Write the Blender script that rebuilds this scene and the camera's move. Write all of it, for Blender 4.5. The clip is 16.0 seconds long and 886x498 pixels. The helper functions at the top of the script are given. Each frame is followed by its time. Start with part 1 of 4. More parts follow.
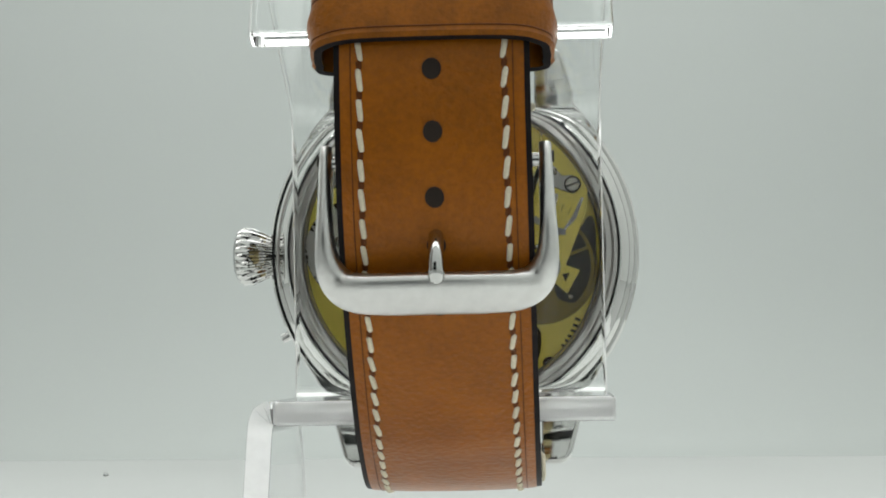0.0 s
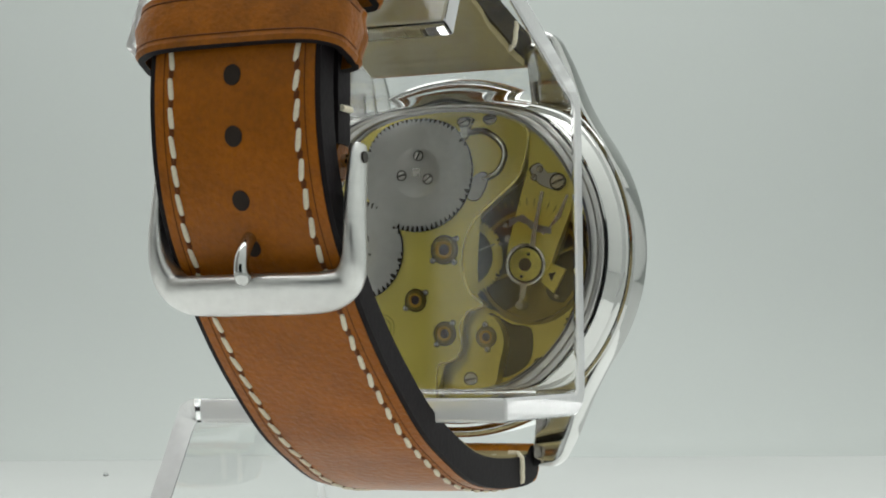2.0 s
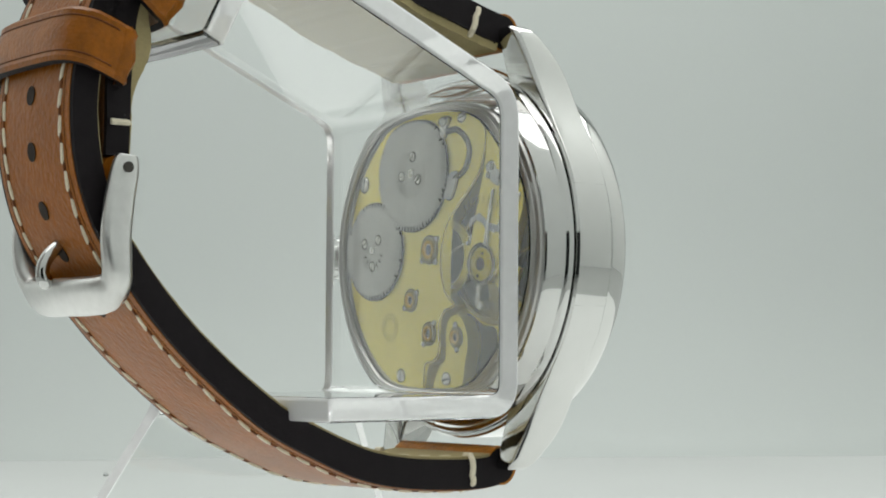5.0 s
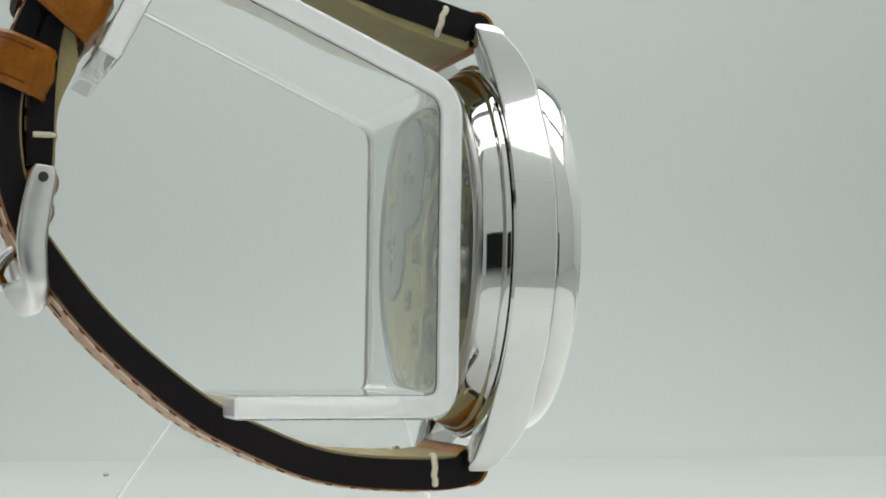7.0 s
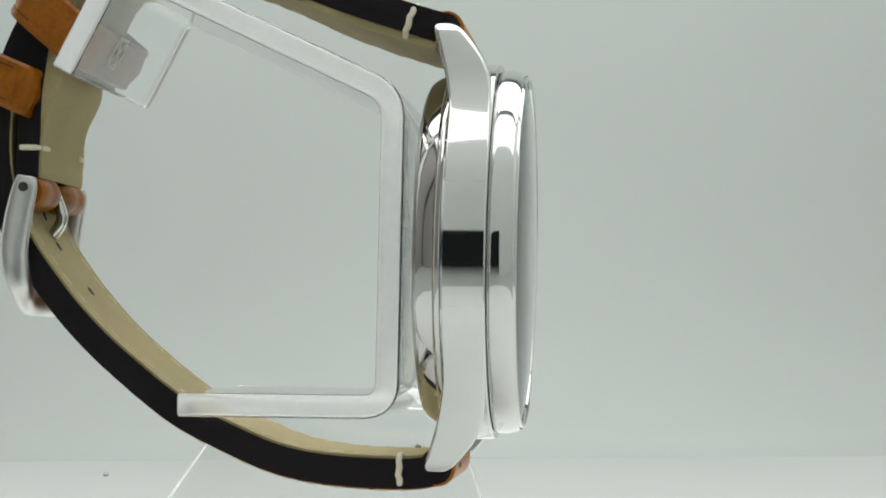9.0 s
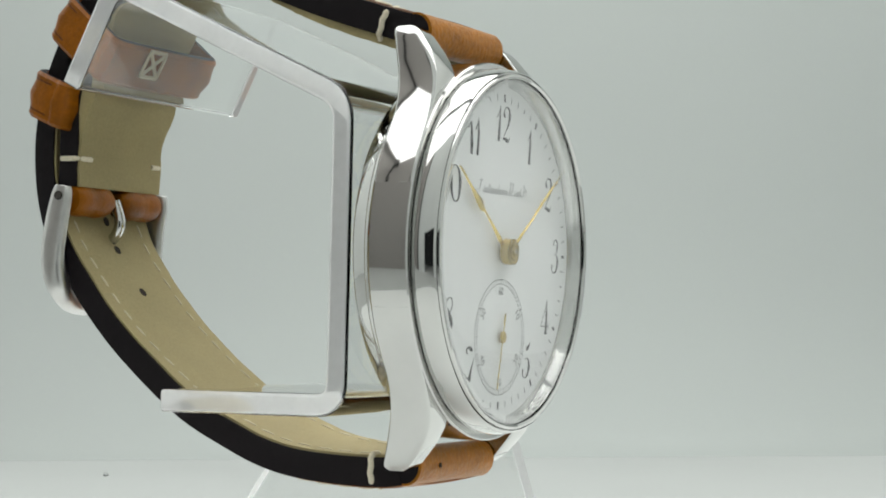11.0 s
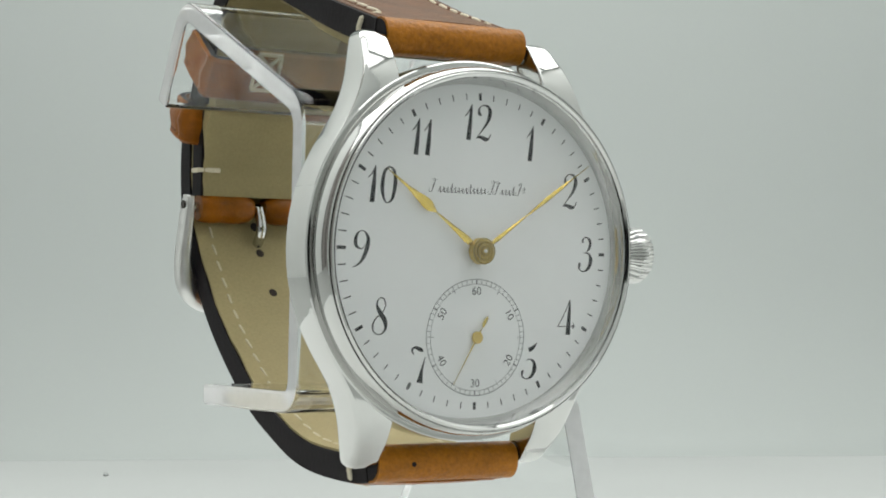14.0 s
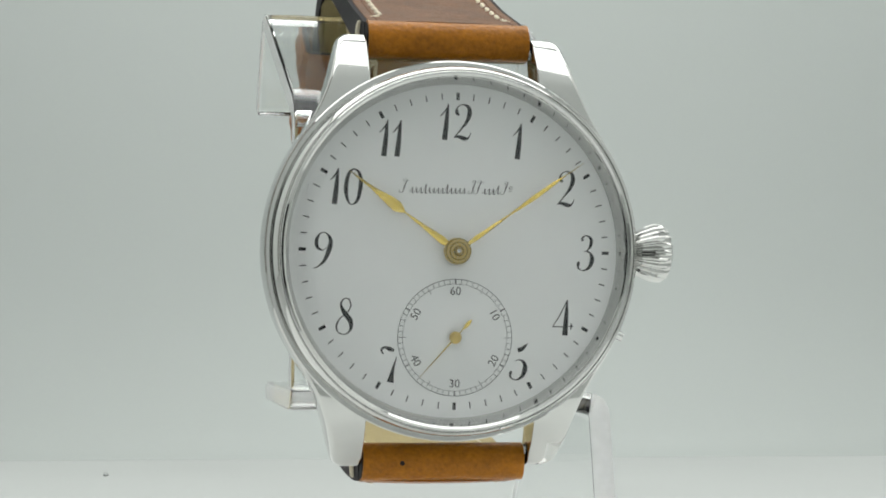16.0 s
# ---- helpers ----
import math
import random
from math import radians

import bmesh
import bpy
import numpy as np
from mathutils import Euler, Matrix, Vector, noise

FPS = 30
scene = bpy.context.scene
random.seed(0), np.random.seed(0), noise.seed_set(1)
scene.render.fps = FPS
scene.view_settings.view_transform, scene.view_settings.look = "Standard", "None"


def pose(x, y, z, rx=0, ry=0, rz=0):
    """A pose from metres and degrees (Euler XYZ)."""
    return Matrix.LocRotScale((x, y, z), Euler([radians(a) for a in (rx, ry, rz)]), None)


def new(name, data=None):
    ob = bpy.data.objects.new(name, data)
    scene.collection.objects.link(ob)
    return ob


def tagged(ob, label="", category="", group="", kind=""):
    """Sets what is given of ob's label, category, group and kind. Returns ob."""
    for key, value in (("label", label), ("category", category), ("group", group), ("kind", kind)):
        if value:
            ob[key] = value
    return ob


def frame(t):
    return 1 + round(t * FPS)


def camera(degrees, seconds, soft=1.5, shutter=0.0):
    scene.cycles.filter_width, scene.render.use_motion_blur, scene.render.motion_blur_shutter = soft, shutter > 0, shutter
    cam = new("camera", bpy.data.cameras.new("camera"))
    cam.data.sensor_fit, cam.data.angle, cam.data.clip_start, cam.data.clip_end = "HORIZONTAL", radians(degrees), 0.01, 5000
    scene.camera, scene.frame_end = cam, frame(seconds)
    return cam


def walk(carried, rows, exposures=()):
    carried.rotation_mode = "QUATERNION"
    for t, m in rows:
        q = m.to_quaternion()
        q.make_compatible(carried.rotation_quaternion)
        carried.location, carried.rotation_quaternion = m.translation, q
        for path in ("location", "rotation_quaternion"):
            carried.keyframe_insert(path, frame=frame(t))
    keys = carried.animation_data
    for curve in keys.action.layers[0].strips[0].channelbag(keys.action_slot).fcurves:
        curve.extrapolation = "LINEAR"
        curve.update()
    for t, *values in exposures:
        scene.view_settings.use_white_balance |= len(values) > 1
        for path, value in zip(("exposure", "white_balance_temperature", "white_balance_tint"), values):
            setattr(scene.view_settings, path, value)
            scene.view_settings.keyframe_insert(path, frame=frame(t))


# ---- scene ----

# Lengths of the small things are given in millimetres and scaled by MM.
MM = 0.001
D = 0.27011          # camera to the turning axis
EYE_Z = 0.05         # camera above the box floor
TURN0, RATE = 4.737, -10.4232   # degrees, degrees a second
CX, CY, CZ = 0.001577, 0.007464, EYE_Z + 0.007644   # dial centre before turning

cam = camera(24.1668, 16.0, soft=1.9)
CAM_POSE = (Matrix.Translation((0, -D, EYE_Z)) @ Matrix.Rotation(radians(0.1528), 4, "Z")
            @ Matrix.Rotation(radians(1.7301), 4, "X") @ Matrix.Rotation(radians(0.3681), 4, "Y")
            @ Matrix.Rotation(radians(90), 4, "X"))
walk(cam, [(0, CAM_POSE), (16, CAM_POSE)])


def spin(t):
    """The turntable's turn at t seconds."""
    return Matrix.Rotation(radians(TURN0 + RATE * t + 0.0032 * t * t), 4, "Z")


SEAT = pose(CX, CY, CZ, -1.5007, -0.8190, -6.7603)   # watch frame: x to 9 o'clock, y out of the dial, z to 12

# ---------------------------------------------------------------- light
scene.view_settings.exposure = 0.0
world = bpy.data.worlds.new("dark_room")
scene.world = world
world.use_nodes = True
world.node_tree.nodes["Background"].inputs["Color"].default_value = (0.5, 0.55, 0.55, 1)
world.node_tree.nodes["Background"].inputs["Strength"].default_value = 0.03


def area_lamp(name, m, sx, sy, watts, color):
    lamp = bpy.data.lights.new(name, "AREA")
    lamp.shape, lamp.size, lamp.size_y, lamp.energy, lamp.color = "RECTANGLE", sx, sy, watts, color
    ob = new(name, lamp)
    ob.matrix_world = m
    return ob


# two long unseen lamps added under the ceiling, over the camera and the back
area_lamp("added_lamp_front", pose(0, -0.105, 0.560, 16, 0, 0), 0.80, 0.24, 1.45, (0.99, 1.0, 0.985))
area_lamp("added_lamp_back", pose(0, 0.25, 0.588, -2, 0, 0), 0.80, 0.40, 3.45, (0.99, 1.0, 0.985))


# ---------------------------------------------------------------- materials
def mat(name, color, rough=0.5, metal=0.0, noise=0.0, scale=600.0, bump=0.0, bscale=2500.0, spec=0.5, coat=0.0, ior=1.5, trans=0.0, blot=0.0, blot_scale=60.0):
    """A principled material with colour variation at two scales and fine relief, in object space."""
    m = bpy.data.materials.new(name)
    m.use_nodes = True
    nt = m.node_tree
    b = nt.nodes["Principled BSDF"]
    b.inputs["Base Color"].default_value = (*color, 1)
    b.inputs["Roughness"].default_value = rough
    b.inputs["Metallic"].default_value = metal
    b.inputs["IOR"].default_value = ior
    b.inputs["Transmission Weight"].default_value = trans
    b.inputs["Specular IOR Level"].default_value = spec
    b.inputs["Coat Weight"].default_value = coat
    tc = nt.nodes.new("ShaderNodeTexCoord")

    def tex(s, detail=4.0):
        n = nt.nodes.new("ShaderNodeTexNoise")
        n.inputs["Scale"].default_value, n.inputs["Detail"].default_value = s, detail
        nt.links.new(tc.outputs["Object"], n.inputs["Vector"])
        return n.outputs["Fac"]

    col = None
    for amount, s in ((noise, scale), (blot, blot_scale)):
        if amount:
            ramp = nt.nodes.new("ShaderNodeMapRange")
            ramp.inputs["From Min"].default_value, ramp.inputs["From Max"].default_value = 0.3, 0.7
            ramp.inputs["To Min"].default_value, ramp.inputs["To Max"].default_value = 1 - amount, 1 + amount
            nt.links.new(tex(s), ramp.inputs["Value"])
            mix = nt.nodes.new("ShaderNodeVectorMath")
            mix.operation = "SCALE"
            if col is None:
                mix.inputs[0].default_value = color
            else:
                nt.links.new(col, mix.inputs[0])
            nt.links.new(ramp.outputs["Result"], mix.inputs["Scale"])
            col = mix.outputs["Vector"]
    if col is not None:
        nt.links.new(col, b.inputs["Base Color"])
    if bump:
        bn = nt.nodes.new("ShaderNodeBump")
        bn.inputs["Strength"].default_value, bn.inputs["Distance"].default_value = bump, 0.0002
        nt.links.new(tex(bscale, 6.0), bn.inputs["Height"])
        nt.links.new(bn.outputs["Normal"], b.inputs["Normal"])
    return m


WHITE = mat("tent_cloth", (0.79, 0.81, 0.795), 0.85, noise=0.006, scale=900, blot=0.012, blot_scale=4, spec=0.2)
FLAP = mat("grey_front_flap", (0.62, 0.64, 0.63), 0.85, noise=0.01, scale=900, blot=0.02, blot_scale=6, spec=0.2)
ROOF = mat("grey_ceiling_cloth", (0.40, 0.415, 0.41), 0.85, noise=0.01, scale=900, blot=0.02, blot_scale=6, spec=0.2)
BACKDROP = mat("backdrop_paper", (0.405, 0.430, 0.417), 0.8, noise=0.005, scale=900, blot=0.02, blot_scale=5, spec=0.2)
FLOOR = mat("floor_sheet", (0.425, 0.441, 0.430), 0.6, noise=0.006, scale=900, blot=0.02, blot_scale=8, spec=0.3)
PLATTER = mat("white_platter", (0.84, 0.86, 0.845), 0.5, noise=0.006, scale=900, blot=0.01, blot_scale=10, spec=0.3)
STEEL = mat("polished_steel", (0.53, 0.53, 0.515), 0.055, 1.0, blot=0.03, blot_scale=200)
DARKSTEEL = mat("dark_steel", (0.40, 0.39, 0.375), 0.28, 1.0, noise=0.05, scale=900)
BUCKLE = mat("buckle_steel", (0.60, 0.595, 0.58), 0.33, 1.0, noise=0.04, scale=900)
SHADE = mat("dark_grey_panel", (0.33, 0.315, 0.30), 0.85, noise=0.02, scale=900, spec=0.2)
SPECK = mat("grey_lint", (0.35, 0.36, 0.35), 0.9, noise=0.2, scale=1500)
SATIN = mat("satin_steel", (0.62, 0.62, 0.61), 0.24, 1.0, noise=0.05, scale=900)
LEATHER = mat("tan_leather", (0.265, 0.079, 0.0006), 0.38, noise=0.12, scale=1500, bump=0.95, bscale=1400, blot=0.14, blot_scale=160, spec=0.22)
# tan leather with the short half's shade put into its colour
SHADED_TAN = mat("shaded_tan_leather", (0.125, 0.052, 0.016), 0.45, noise=0.2, scale=1500, bump=0.8, bscale=2100, blot=0.22, blot_scale=230, spec=0.18)
LOOP = mat("worn_folded_leather", (0.32, 0.115, 0.004), 0.36, noise=0.2, scale=1700, bump=0.8, bscale=1500, blot=0.16, blot_scale=230, spec=0.22)
KEEPER = mat("keeper_leather", (0.22, 0.068, 0.001), 0.34, noise=0.12, scale=1500, bump=0.5, bscale=2000, blot=0.28, blot_scale=190, spec=0.22)
EDGE = mat("dark_edge_paint", (0.009, 0.007, 0.008), 0.6, noise=0.15, scale=900, bump=0.3, bscale=1500, spec=0.12)
SEAM = mat("pressed_leather_line", (0.10, 0.028, 0.004), 0.6, noise=0.15, scale=1500, spec=0.2)
LINING = mat("beige_lining", (0.315, 0.26, 0.128), 0.7, noise=0.07, scale=2500, bump=0.35, bscale=3500, blot=0.06, blot_scale=120, spec=0.25)
THREAD = mat("cream_thread", (0.66, 0.60, 0.46), 0.8, noise=0.1, scale=4000, bump=0.5, bscale=5000)
DARK = mat("hole_shadow", (0.015, 0.008, 0.004), 0.9, noise=0.1, scale=2000)
ENAMEL = mat("white_enamel", (0.90, 0.915, 0.905), 0.25, noise=0.01, scale=500, spec=0.5)
INK = mat("black_enamel_ink", (0.007, 0.009, 0.010), 0.5, noise=0.1, scale=2000, spec=0.2)
INKGREY = mat("grey_enamel_ink", (0.03, 0.034, 0.036), 0.4, noise=0.1, scale=2000)
GOLD = mat("gold", (0.60, 0.45, 0.11), 0.24, 1.0, noise=0.04, scale=900)
HUBGOLD = mat("aged_gold", (0.56, 0.42, 0.15), 0.34, 1.0, noise=0.08, scale=1500)
BEVEL = mat("bright_gilt_bevel", (0.80, 0.67, 0.22), 0.22, 1.0, noise=0.04, scale=1500)
GILT = mat("gilt_brass", (0.86, 0.73, 0.17), 0.48, 1.0, noise=0.04, scale=2200, bump=0.08, bscale=5000, blot=0.05, blot_scale=150)
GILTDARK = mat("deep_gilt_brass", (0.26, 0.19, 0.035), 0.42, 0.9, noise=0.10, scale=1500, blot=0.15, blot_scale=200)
WHEEL = mat("grey_steel_wheel", (0.53, 0.52, 0.495), 0.36, 1.0, noise=0.05, scale=1500, blot=0.06, blot_scale=300)
SCREW = mat("screw_steel", (0.56, 0.54, 0.49), 0.25, 1.0, noise=0.06, scale=1500)
SLOT = mat("slot_shadow", (0.03, 0.025, 0.02), 0.7, noise=0.1, scale=2000)
JEWELRING = mat("orange_gilt", (0.62, 0.38, 0.06), 0.3, 1.0, noise=0.06, scale=1200)
RUBY = mat("dark_ruby", (0.045, 0.012, 0.014), 0.12, noise=0.1, scale=1500, coat=0.4)
# dark brown for engraving, and for shade put under and between movement parts
MOVDARK = mat("movement_dark_and_shade", (0.028, 0.018, 0.004), 0.6, noise=0.3, scale=900, spec=0.12)
BLACK = mat("rod_black", (0.012, 0.012, 0.012), 0.8, noise=0.1, scale=100)
GLASS = mat("sapphire_crystal", (1, 1, 1), 0.0, ior=1.5, trans=1.0)
ACRYL = mat("clear_acrylic", (0.985, 0.995, 0.99), 0.015, ior=1.47, trans=1.0)
# white mixed into these faces stands in for light carried through the acrylic
END = mat("lit_cut_end", (1.0, 1.0, 1.0), 0.2, ior=1.47, trans=0.5)
LIT_EDGE = mat("lit_acrylic_edge", (1.0, 1.0, 1.0), 0.07, ior=1.47, trans=0.48, noise=0.03, scale=900)
LIT_LEG = mat("lit_leg_edge", (1.0, 1.0, 1.0), 0.25, ior=1.47, trans=0.45, noise=0.04, scale=700)


# ---------------------------------------------------------------- mesh helpers
def thing(name, label, category, group=""):
    return tagged(new(name), label, category, group)


def part(name, bm, material, parent, label="", smooth=True, scale=MM, bevel=0.0):
    me = bpy.data.meshes.new(name)
    bmesh.ops.recalc_face_normals(bm, faces=bm.faces)
    if scale != 1:
        bm.transform(Matrix.Scale(scale, 4))
    for f in bm.faces:
        f.smooth = smooth
    bm.to_mesh(me)
    bm.free()
    if smooth:
        me.set_sharp_from_angle(angle=radians(35))
    me.materials.append(material)
    ob = new(name, me)
    while parent is not None and parent.parent is not None and parent.parent.parent is not None:
        parent = parent.parent
    if parent is not None:
        ob.parent = parent
    if label:
        tagged(ob, label)
    if bevel:
        md = ob.modifiers.new("soft_edge", "BEVEL")
        md.width, md.segments, md.limit_method, md.angle_limit = bevel * scale, 3, "ANGLE", radians(40)
    return ob


def lathe(profile, n=128, cx=0.0, cz=0.0, closed=True):
    """A body turned about the y axis from (radius, y) pairs."""
    bm = bmesh.new()
    rings = []
    for r, y in profile:
        if r < 1e-6:
            rings.append([bm.verts.new((cx, y, cz))])
        else:
            rings.append([bm.verts.new((cx + r * math.cos(2 * math.pi * k / n), y, cz + r * math.sin(2 * math.pi * k / n))) for k in range(n)])
    pairs = list(zip(rings, rings[1:]))
    if closed and len(rings[0]) > 1 and len(rings[-1]) > 1:
        pairs.append((rings[-1], rings[0]))
    for a, b in pairs:
        for k in range(n):
            q = (k + 1) % n
            if len(a) == 1 and len(b) == 1:
                continue
            if len(a) == 1:
                bm.faces.new((a[0], b[q], b[k]))
            elif len(b) == 1:
                bm.faces.new((a[k], a[q], b[0]))
            else:
                bm.faces.new((a[k], a[q], b[q], b[k]))
    return bm


def disc(r, y0, y1, cx=0.0, cz=0.0, n=48, r1=None):
    return lathe([(0, y0), (r, y0), (r if r1 is None else r1, y1), (0, y1)], n, cx, cz, closed=False)


def spline(points, per=8, loop=False):
    """A smooth line through points of any dimension."""
    P = [Vector(p) if len(p) < 5 else p for p in points]
    n, out = len(P), []
    for i in range(n if loop else n - 1):
        a, b, c, d = ((P[(i - 1) % n], P[i], P[(i + 1) % n], P[(i + 2) % n]) if loop
                      else (P[max(i - 1, 0)], P[i], P[i + 1], P[min(i + 2, n - 1)]))
        for k in range(per):
            u = k / per
            out.append(0.5 * ((2 * b) + (c - a) * u + (2 * a - 5 * b + 4 * c - d) * u * u + (3 * b - a - 3 * c + d) * u ** 3))
    if not loop:
        out.append(P[-1])
    return out


def slab(outline, y0, y1):
    """A plate with a given outline in x, z, between two depths."""
    bm = bmesh.new()
    a = [bm.verts.new((x, y0, z)) for x, z in outline]
    b = [bm.verts.new((x, y1, z)) for x, z in outline]
    bm.faces.new(a)
    bm.faces.new(b)
    n = len(a)
    for k in range(n):
        bm.faces.new((a[k], a[(k + 1) % n], b[(k + 1) % n], b[k]))
    bmesh.ops.triangulate(bm, faces=[f for f in bm.faces if len(f.verts) > 4])
    return bm


def box_mesh(x0, x1, y0, y1, z0, z1):
    bm = bmesh.new()
    bmesh.ops.create_cube(bm, size=1)
    bm.transform(Matrix.Translation(((x0 + x1) / 2, (y0 + y1) / 2, (z0 + z1) / 2)) @ Matrix.Diagonal((x1 - x0, y1 - y0, z1 - z0, 1)))
    return bm


def tube(points, radius, n=10, flat=1.0):
    """A round rod along points; radius may be a list."""
    bm = bmesh.new()
    pts = [Vector(p) for p in points]
    rings = []
    for i, p in enumerate(pts):
        d = (pts[min(i + 1, len(pts) - 1)] - pts[max(i - 1, 0)]).normalized()
        side = d.cross(Vector((0, 1, 0))) if abs(d.y) < 0.9 else d.cross(Vector((1, 0, 0)))
        side.normalize()
        other = d.cross(side)
        r = radius[i] if isinstance(radius, (list, tuple)) else radius
        rings.append([bm.verts.new(p + r * (math.cos(2 * math.pi * k / n) * side + flat * math.sin(2 * math.pi * k / n) * other)) for k in range(n)])
    for a, b in zip(rings, rings[1:]):
        for k in range(n):
            bm.faces.new((a[k], a[(k + 1) % n], b[(k + 1) % n], b[k]))
    bm.faces.new(rings[0])
    bm.faces.new(rings[-1])
    return bm


# ---------------------------------------------------------------- the light box
X0, X1, YF, YB, TOP = -0.42, 0.42, -0.215, 0.437, 0.60
PANEL_X = -0.225   # edge of the dark panel added in the front


def wall(name, bm, material, label):
    return tagged(part(name, bm, material, None, smooth=False, scale=1), label, "wall", kind="structure")


tagged(part("floor", box_mesh(X0, X1, YF - 0.12, YB, -0.01, 0), FLOOR, None, smooth=False, scale=1),
       "smooth white sheet covering the light box floor", "floor", kind="structure")
sweep = [(YB, -0.004), (YB, 0.0002)]
for k in range(1, 41):
    z = 0.0002 + 0.2 * (k / 40) ** 3
    sweep.append((YB + 0.10 * z + 0.012 * (1 - math.exp(-z / 0.0025)) + 0.045 * (1 - math.exp(-z / 0.035)), z))
sweep.append((sweep[-1][0] + 0.03, TOP))
bm = bmesh.new()
rows = [[bm.verts.new((x, y + back, z)) for x, back in ((X0, 0), (X1, 0), (X1, 0.008), (X0, 0.008))] for y, z in sweep]
for a, b in zip(rows, rows[1:]):
    for k in range(4):
        bm.faces.new((a[k], a[(k + 1) % 4], b[(k + 1) % 4], b[k]))
backdrop = wall("wall_back", bm, BACKDROP, "pale grey paper sweep behind the watch")
for poly in backdrop.data.polygons:
    poly.use_smooth = True
wall("wall_left", box_mesh(X0 - 0.01, X0, -0.02, YB + 0.12, -0.01, TOP), WHITE, "white cloth side wall of the light box")
# dark panels here and in the front are unseen, added for dark reflections
wall("wall_left_panel", box_mesh(X0 - 0.01, X0, YF - 0.01, -0.02, -0.01, TOP), SHADE, "unseen dark grey side panel added for dark reflections")
# unseen rods, added so the steel reflects thin dark lines
for x, y in ((X0 + 0.006, -0.02), (X0 + 0.006, YF + 0.006), (PANEL_X, YF + 0.006)):
    tagged(part("reflection_rod", lathe([(0, 0), (5, 0), (6, 1), (6, 588), (5, 590), (0, 590)], 20, closed=False), BLACK, None), "thin black upright rod added for dark reflected lines", "rod", kind="structure").matrix_world = pose(x, y, 0.002, 90, 0, 0)
wall("wall_right", box_mesh(X1, X1 + 0.01, YF - 0.01, YB + 0.12, -0.01, TOP), WHITE, "white cloth side wall of the light box")
wall("ceiling", box_mesh(X0, X1, YF, YB + 0.12, TOP, TOP + 0.01), ROOF, "pale grey cloth ceiling of the light box")
OL, OR, OH = -0.13, 0.02, 0.098   # viewing slot
wall("wall_front", box_mesh(PANEL_X, X1, YF - 0.01, YF, OH, TOP), FLAP, "grey front flap above the viewing slot")
wall("wall_front_panel", box_mesh(X0, PANEL_X, YF - 0.01, YF, 0.0, TOP), SHADE, "unseen dark grey front panel added for dark reflections")
wall("wall_front_left", box_mesh(PANEL_X, OL, YF - 0.01, YF, 0.0, OH), FLAP, "grey front flap beside the viewing slot")
wall("wall_front_right", box_mesh(OR, X1, YF - 0.01, YF, 0.0, OH), FLAP, "grey front flap beside the viewing slot")

turntable = thing("turntable", "plain round white turntable on the box floor", "turntable")
part("platter", lathe([(0, 0.5), (138, 0.5), (140, 2), (140, 6.4), (139, 7), (0, 7)], 96, closed=False), PLATTER, turntable).matrix_local = Matrix.Rotation(radians(90), 4, "X")

speck = tagged(part("dust_speck", lathe([(0, 0.0), (0.7, 0.1), (0.9, 0.45), (0.6, 1.0), (0.2, 1.2), (0, 1.2)], 14, closed=False), SPECK, None), "small grey dust speck on the white floor", "dust")
speck.matrix_world = pose(-0.106, 0.3685, 0.0, 90, 0, 20)

# ---------------------------------------------------------------- the acrylic stand
stand = thing("watch_stand", "clear bent acrylic display stand holding the watch", "display stand")
FLOOR_W = -(CZ - 0.007) / MM   # turntable top in the watch's frame


def bent_sheet(line, thick, x0, x1, bend=2.5, seg=8):
    """A sheet of even thickness bent along a line in y, z and as wide as x0 to x1."""
    pts = [Vector((0, *p)) for p in line]
    mid = [pts[0]]
    for i in range(1, len(pts) - 1):
        a, b, c = pts[i - 1], pts[i], pts[i + 1]
        u, v = (a - b).normalized(), (c - b).normalized()
        s, e = b + u * bend, b + v * bend
        for k in range(seg + 1):
            w = k / seg
            mid.append(s * (1 - w) ** 2 + b * 2 * w * (1 - w) + e * w * w)
    mid.append(pts[-1])
    up, lo = [], []
    for i, p in enumerate(mid):
        d = (mid[min(i + 1, len(mid) - 1)] - mid[max(i - 1, 0)]).normalized()
        nrm = Vector((0, -d.z, d.y))
        up.append(p + nrm * thick / 2)
        lo.append(p - nrm * thick / 2)
    bm = bmesh.new()
    rows = []
    for u, l in zip(up, lo):
        rows.append([bm.verts.new((x, q.y, q.z)) for x, q in ((x0, u), (x1, u), (x1, l), (x0, l))])
    for a, b in zip(rows, rows[1:]):
        for k in range(4):
            bm.faces.new((a[k], a[(k + 1) % 4], b[(k + 1) % 4], b[k]))
    bm.faces.new(rows[0])
    bm.faces.new(rows[-1])
    return bm


rest = part("bent_rest", bent_sheet([(-38.6, -20.1), (-12.8, -19.8), (-12.8, 18.2), (-47.6, 34.2), (-54.2, 20.8)], 2.9, -20.3, 19.3, 3.0), ACRYL, stand, bevel=0.45)
bm = bmesh.new()
rows = []
mid = [(-20.45, -20.05), (-20.9, -20.1), (-21.35, -20.35), (-21.6, -20.9), (-21.65, -22.5), (-21.5, -33.0), (-21.4, FLOOR_W + 0.1)]
for i, (x, z) in enumerate(mid):
    a, b = Vector(mid[max(i - 1, 0)]), Vector(mid[min(i + 1, len(mid) - 1)])
    d = (b - a).normalized()
    o = Vector((-d.y, d.x)) * 1.45
    drop = max(0.0, -21.0 - z)
    yr, yf = -39.3 - 0.68 * drop, -8.6 + 0.34 * drop
    rows.append([bm.verts.new((x + o.x, yr, z + o.y)), bm.verts.new((x + o.x, yf, z + o.y)), bm.verts.new((x - o.x, yf, z - o.y)), bm.verts.new((x - o.x, yr, z - o.y))])
